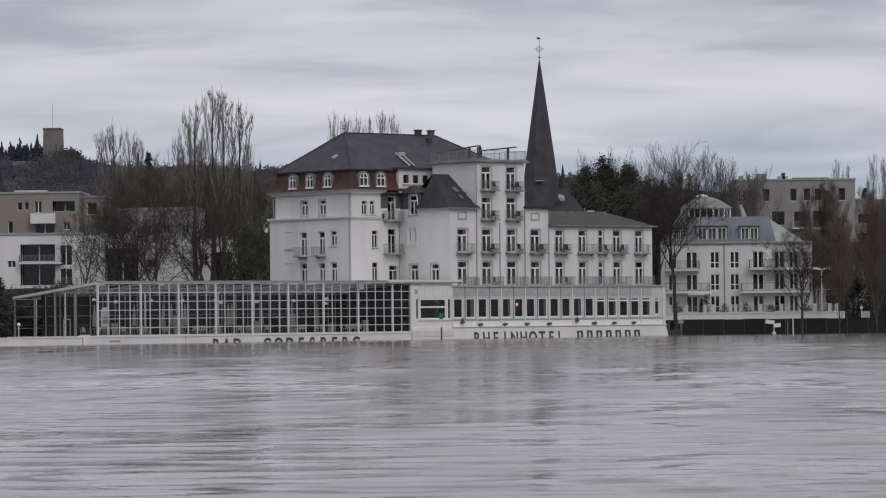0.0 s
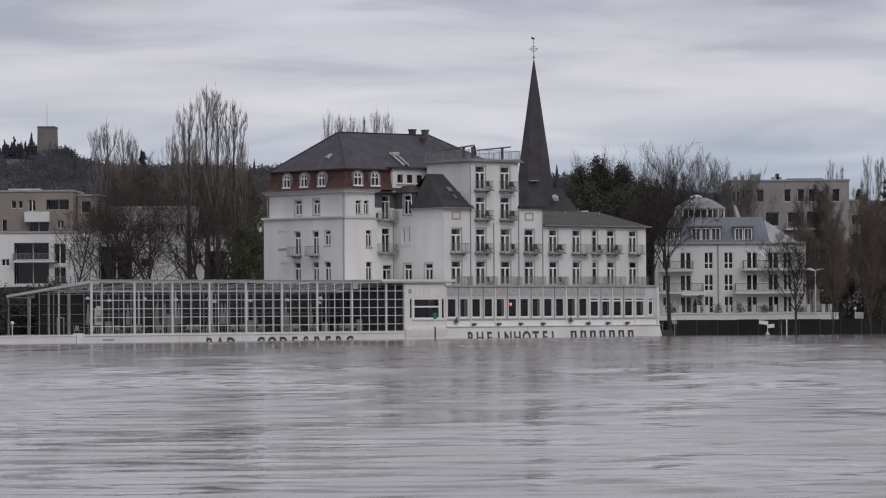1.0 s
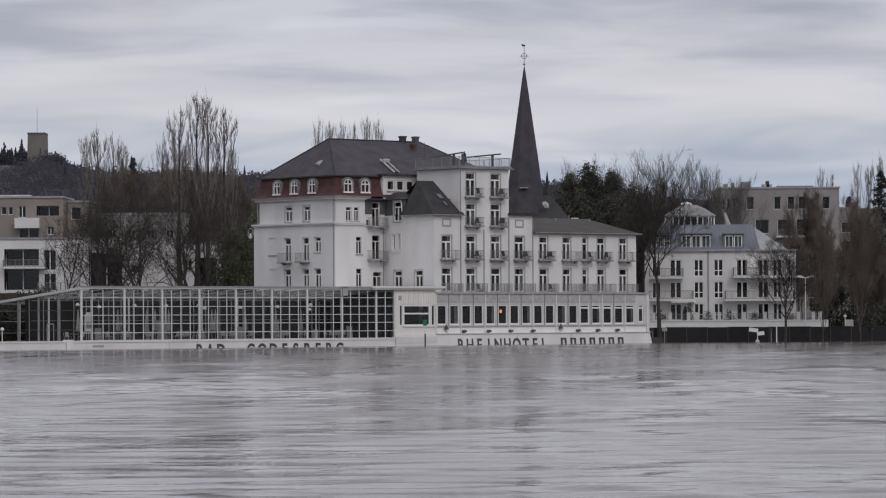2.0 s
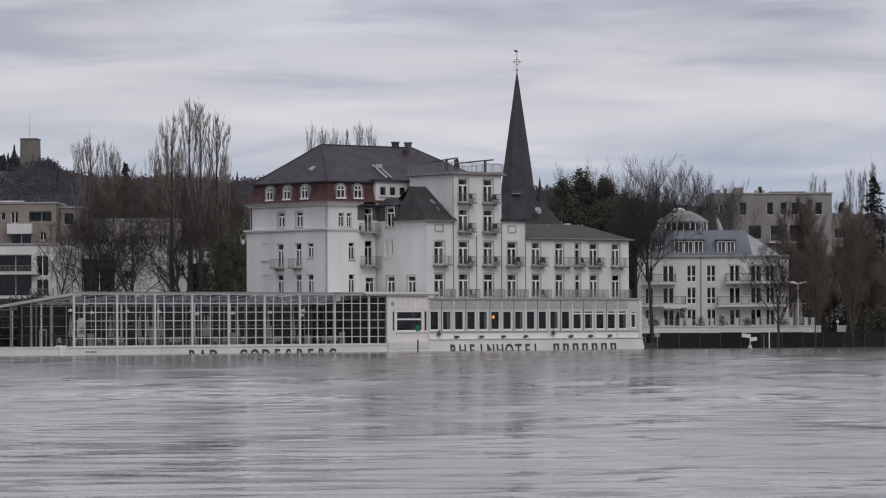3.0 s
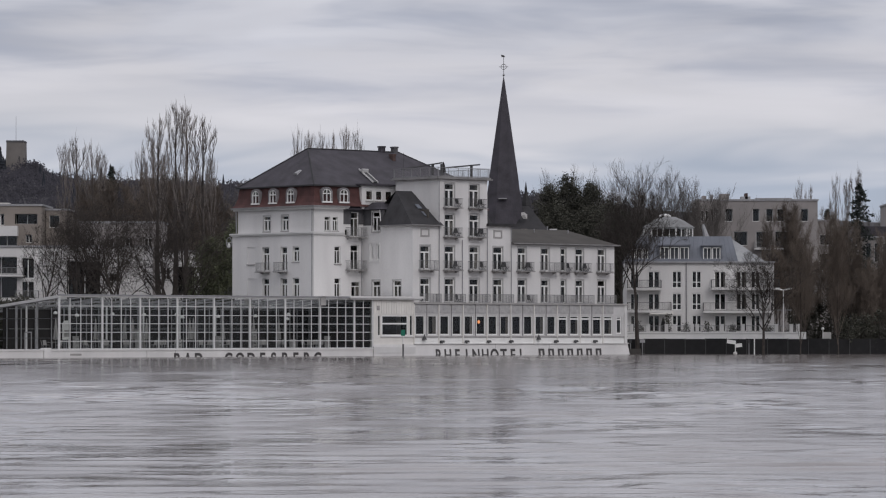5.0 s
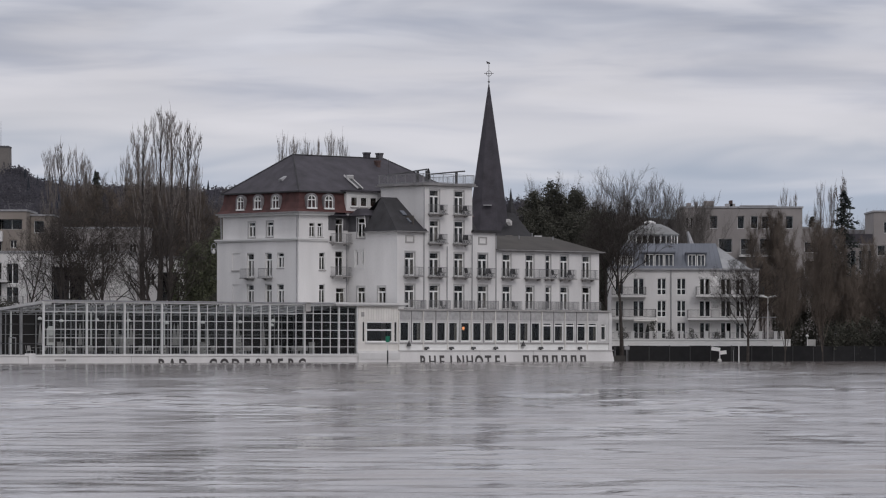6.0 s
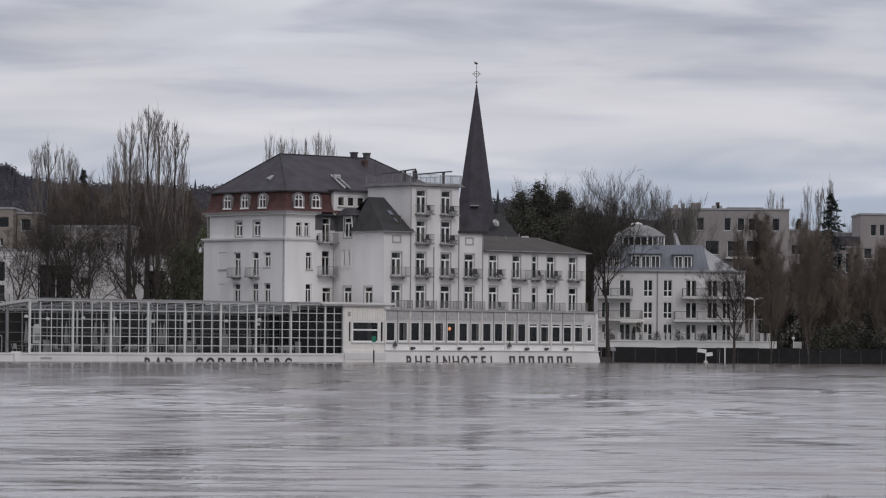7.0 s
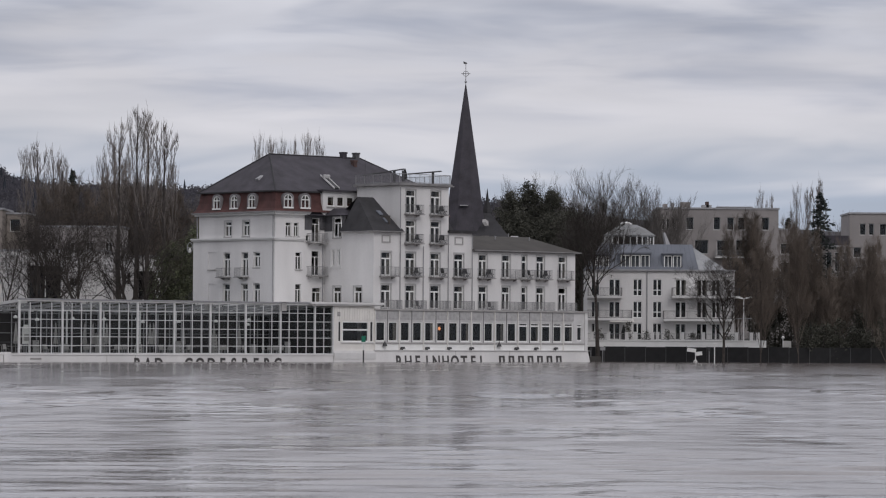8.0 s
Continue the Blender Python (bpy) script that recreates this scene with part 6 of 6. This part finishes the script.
# trees before and beside the villa, then the brown wood at the water
plant_all([("river", 1, 32.85, 424, 13.2, 40, 1.1), ("river", 2, 18.5, 431, 16.2, 160, 0.95), ("river", 3, 16.8, 433.5, 14.0, 250, 0.8)])
for x0, x1, n, lo, hi in ((35.8, 40.4, 3, 15.0, 17.2), (36.0, 41.0, 5, 9.5, 12.0), (42.4, 46.2, 3, 15.0, 17.4), (41.8, 46.4, 5, 9.5, 12.0), (46.2, 50.0, 6, 7.5, 9.6), (50.2, 56.0, 5, 12.0, 14.4), (50.0, 56.0, 6, 8.5, 10.5)):
    for i in range(n):
        x, y = x0 + (x1 - x0) * (i + lot.random()) / n, lot.uniform(434, 456)
        plant_all([("dense", lot.choice((1, 2, 3)), x, y, lot.uniform(lo, hi), lot.uniform(0, 360), lot.uniform(0.6, 0.85) * (1.3 if hi < 12.1 else 1))])
plant_all([("dense", 1, 37.5, 426.5, 16.4, 10, 0.6), ("dense", 2, 42.0, 426.5, 16.0, 110, 0.6), ("dense", 3, 52.4, 426.5, 13.0, 210, 0.7)])


def conifer(label, x, y, h, r, seed):
    rnd = random.Random(seed)
    t = thing("conifer", label, "tree", pose(x, y, ground_height(x, y)))
    part("trunk", Shape().tube((0, 0, -0.3), (0, 0, h * 0.97), 0.022 * h * 0.5, 0.03, 7), BARK, t)
    g = Growth()
    n = int(h * 9)
    for i in range(n):
        f = 0.1 + 0.9 * (i + rnd.random()) / n
        z = h * f
        L = r * (1 - f) ** 0.7 * rnd.uniform(0.6, 1.2) + 0.12
        a = rnd.uniform(0, 6.283)
        w = Vector((math.cos(a), math.sin(a), -0.25))
        o = Vector((0, 0, z))
        g.stick(o, o + w * L, 0.03, 0.01)
        for k in range(9):
            g.leaf(o + w * L * (0.15 + 0.85 * k / 8) + jit(rnd, 0.12), 0.30 + 0.25 * rnd.random(), rnd)
    part("crown", g, NEEDLE, t)


conifer("dark spruce with a pointed top beyond the river trees", -53.4, 520, 24.6, 2.6, 3)
conifer("broad dark conifer standing behind apartment blocks", 58.3, 558, 23.6, 5.6, 4)
conifer("small dark conifer between apartment blocks", 53.2, 558, 19.6, 1.8, 5)
conifer("dark clipped cypress by the garden wall", -53.8, 371, 6.4, 1.7, 6)
conifer("dark clipped cypress by the garden wall", -55.6, 372, 6.0, 1.8, 9)


def evergreen(x, y, h, r, seed, material=None, label="dense dark evergreen tree with a rounded uneven crown", low=0.1, z=None):
    rnd = random.Random(seed)
    t = thing("evergreen", label, "tree", pose(x, y, ground_height(x, y) if z is None else z))
    part("trunk", Shape().tube((0, 0, -0.3), (0, 0, h * 0.7), 0.02 * h, 0.05, 7), BARK, t)
    g = Growth()
    for i in range(int((40 if h > 12 else 32) * r * h / 10)):
        a, f = rnd.uniform(0, 6.283), rnd.random()
        rr = r * math.sin(math.pi * min(1, 0.12 + 0.88 * f) ** 0.9) ** 0.6 * rnd.uniform(0.45, 1.08)
        c = Vector((rr * math.cos(a), rr * math.sin(a), h * (low + (1 - low) * f) * rnd.uniform(0.95, 1.03)))
        g.stick(Vector((0, 0, c.z * 0.75)), c, 0.035, 0.012)
        s = rnd.uniform(0.45, 0.95)
        for k in range(54):
            g.leaf(c + jit(rnd, s * 0.5), rnd.uniform(0.12, 0.26), rnd)
    part("crown", g, material or LEAF, t)


for i, (x, y, h, r) in enumerate(((9.0, 490, 20.2, 3.8), (11.6, 492, 21.6, 4.6), (14.8, 490, 20.6, 4.2), (17.6, 494, 18.0, 4.0), (10.4, 484, 18.0, 4.0), (14.4, 482, 17.6, 4.2), (18.4, 480, 16.6, 3.8), (21.6, 477, 15.4, 3.4))):
    evergreen(x, y, h, r, 40 + i)
for i, (x, y, h, r) in enumerate(((-35.0, 449, 11.0, 2.4), (-33.2, 448, 12.6, 2.8), (-30.8, 450, 14.5, 2.6))):
    evergreen(x, y, h, r, 60 + i, IVY, "green ivy-covered tree beside the hotel")
for i in range(17):
    p = site(-54 + 2.9 * i, 17.6 + 0.8 * (i % 2))
    evergreen(p.x, p.y, 4.6 + 0.5 * (i % 3), 2.6, 70 + i, None, "dark evergreen shrub behind the glass pavilion", 0.0)
screen = thing("timber_screen", "tall dark brown timber screen behind the pavilion garden", "fence", HOTEL)
for i in range(30):
    part("board", Shape().box(-76 + 1.25 * i, -76 + 1.25 * i + 1.2, 19.6 + 0.03 * (i % 2), 19.7 + 0.03 * (i % 2), 0.6, 5.9 + 0.04 * (i % 3)), TIMBER, screen)
    part("post", Shape().box(-76.06 + 1.25 * i, -75.98 + 1.25 * i, 19.74, 19.86, 0.6, 5.95), TIMBER, screen)
for i in range(13):
    evergreen(38.6 + 1.4 * i, 444 + 3.0 * (i % 3), 4.4 + 0.8 * (i % 4), 2.0, 140 + i, None, "dark evergreen shrub filling the wood behind the fence", 0.0)
for i in range(7):
    evergreen(43.8 + 1.9 * i, 433.4 + 0.5 * (i % 2), 3.4 + 0.5 * (i % 3), 1.6, 90 + i, None, "dark evergreen shrub in the shade of the river trees", 0.0)


# ---------------------------------------------------------------- posts, signs and lamps in the flood
def street_lamp():
    t = thing("street_lamp", "white street lamp with two flat heads by the terrace", "street lamp", pose(36.2, 434.8, 0))
    part("pole", Shape().tube((0, 0, 1.0), (0, 0, 7.7), 0.07, 0.05, 8), PLASTIC_WHITE, t)
    for s in (-1, 1):
        part("head", Shape().hexa([(0.1 * s, -0.12, 7.6), (1.0 * s, -0.15, 7.72), (1.0 * s, 0.15, 7.72), (0.1 * s, 0.12, 7.6), (0.1 * s, -0.1, 7.75), (0.9 * s, -0.12, 7.95), (0.9 * s, 0.12, 7.95), (0.1 * s, 0.1, 7.75)]), PLASTIC_WHITE, t)
    part("arm", Shape().box(-0.9, 1.0, -0.04, 0.04, 5.2, 5.3), RAIL, t)


street_lamp()


def sign_posts():
    t = thing("tilted_signs", "two small pale signs on a leaning post in the flood", "sign", pose(29.65, 424, 0))
    part("post", Shape().tube((0.05, 0, -1.5), (0, 0, 1.4), 0.05, 0.05, 6), PLASTIC_WHITE, t)
    for x, z, w, a in ((-0.45, 1.45, 1.05, 8), (0.4, 1.05, 0.8, -6)):
        s = part("board", Shape().box(-w / 2, w / 2, -0.04, 0.02, -0.22, 0.22), PLASTIC_WHITE, t)
        s.matrix_basis = pose(x, -0.06, z, 0, a, 0)
    part("base", Shape().spin([(0.25, -0.3), (0.25, 0.2), (0.1, 0.32)], n=8), CONCRETE, t)
    p = thing("white_post", "plain white post standing in the flood", "post", pose(31.9, 424, 0))
    part("post", Shape().tube((0, 0, -1.5), (0, 0, 1.9), 0.07, 0.07, 8), PLASTIC_WHITE, p)
    for x, h, head in ((17.5, 1.7, 0), (18.9, 1.75, 1), (31.45, 1.7, 0)):
        q = thing("marker_post", "grey metal marker post standing in the flood", "post", pose(x, 426.5, 0))
        part("post", Shape().tube((0, 0, -1.5), (0, 0, h), 0.06, 0.06, 6), RAIL, q)
        part("plate", Shape().box(-0.3 if head else -0.14, 0.3 if head else 0.14, -0.1, -0.05, h - 0.4, h), PIPE if head else DARK_METAL, q)
    for x, y, h in ((-50.9, 366, 2.1), (40.9, 434.5, 3.0)):
        g = thing("globe_lamp", "white globe lamp on a short post", "lamp", pose(x, y, 0))
        part("post", Shape().tube((0, 0, 0.3), (0, 0, h - 0.15), 0.05, 0.05, 6), PLASTIC_WHITE, g)
        part("globe", Shape().spin([(0.05, h - 0.2), (0.17, h - 0.1), (0.2, h), (0.15, h + 0.13), (0.03, h + 0.2)], n=10), PLASTIC_WHITE, g)
    g = thing("green_flag_sign", "small green sign on a striped post before the entrance", "sign", pose(-8.6, 394, 0))
    part("post", Shape().tube((0, 0, -1), (0, 0, 1.3), 0.09, 0.09, 6), DARK_METAL, g)
    part("stem", Shape().tube((0, 0, 1.3), (0, 0, 2.2), 0.06, 0.06, 6), PLASTIC_WHITE, g)
    part("board", Shape().box(-0.22, 0.22, -0.05, 0.05, 2.2, 2.85), GREEN, g)
    b = thing("handrail", "white tubular handrail by the garden wall", "handrail", pose(-46.7, 369, 0))
    part("rail", Shape().tube((0, 0, -1), (0, 0, 2.6), 0.06, 0.06, 6).tube((0, 0, 2.6), (0.6, 0.5, 2.6), 0.06, 0.06, 6).tube((0.6, 0.5, 2.6), (0.6, 0.5, 0.5), 0.06, 0.06, 6), RAIL, b)


sign_posts()


def potted_shrub(x, y, z, h, seed):
    rnd = random.Random(seed)
    t = thing("potted_shrub", "dark potted shrub on the villa terrace", "plant", pose(x, y, z), "terrace plants")
    part("pot", Shape().spin([(0.2, 0.0), (0.3, 0.1), (0.34, 0.45), (0.3, 0.5)], n=10), STONE_GREY, t)
    g = Growth()
    for i in range(26):
        a, f = rnd.uniform(0, 6.283), rnd.random()
        r = 0.55 * math.sin(math.pi * (0.15 + 0.8 * f)) * rnd.uniform(0.4, 1.1)
        c = Vector((r * math.cos(a), r * math.sin(a), 0.5 + (h - 0.5) * f))
        g.stick(Vector((0, 0, 0.4)), c, 0.02, 0.008)
        for k in range(16):
            g.leaf(c + jit(rnd, 0.14), rnd.uniform(0.08, 0.18), rnd)
    part("foliage", g, LEAF, t)


for i, (x, h) in enumerate(((18.9, 1.9), (22.4, 3.0), (24.6, 1.7), (27.2, 1.8), (30.2, 1.7), (34.6, 2.0))):
    potted_shrub(x, 436.8, 1.5, h + 0.4, 200 + i)


def terrace_parasol():
    u = thing("closed_parasol", "closed dark parasol on the villa terrace", "parasol", pose(21.9, 437.6, 1.5))
    part("pole", Shape().tube((0, 0, 0), (0, 0, 2.9), 0.035), DARK_METAL, u)
    part("canopy", Shape().spin([(0.1, 1.0), (0.34, 1.2), (0.3, 2.0), (0.1, 2.75), (0.03, 2.9)], n=8), HEDGE, u)
    part("base", Shape().spin([(0.35, 0), (0.35, 0.08), (0.06, 0.14)], n=10), STONE_GREY, u)


terrace_parasol()
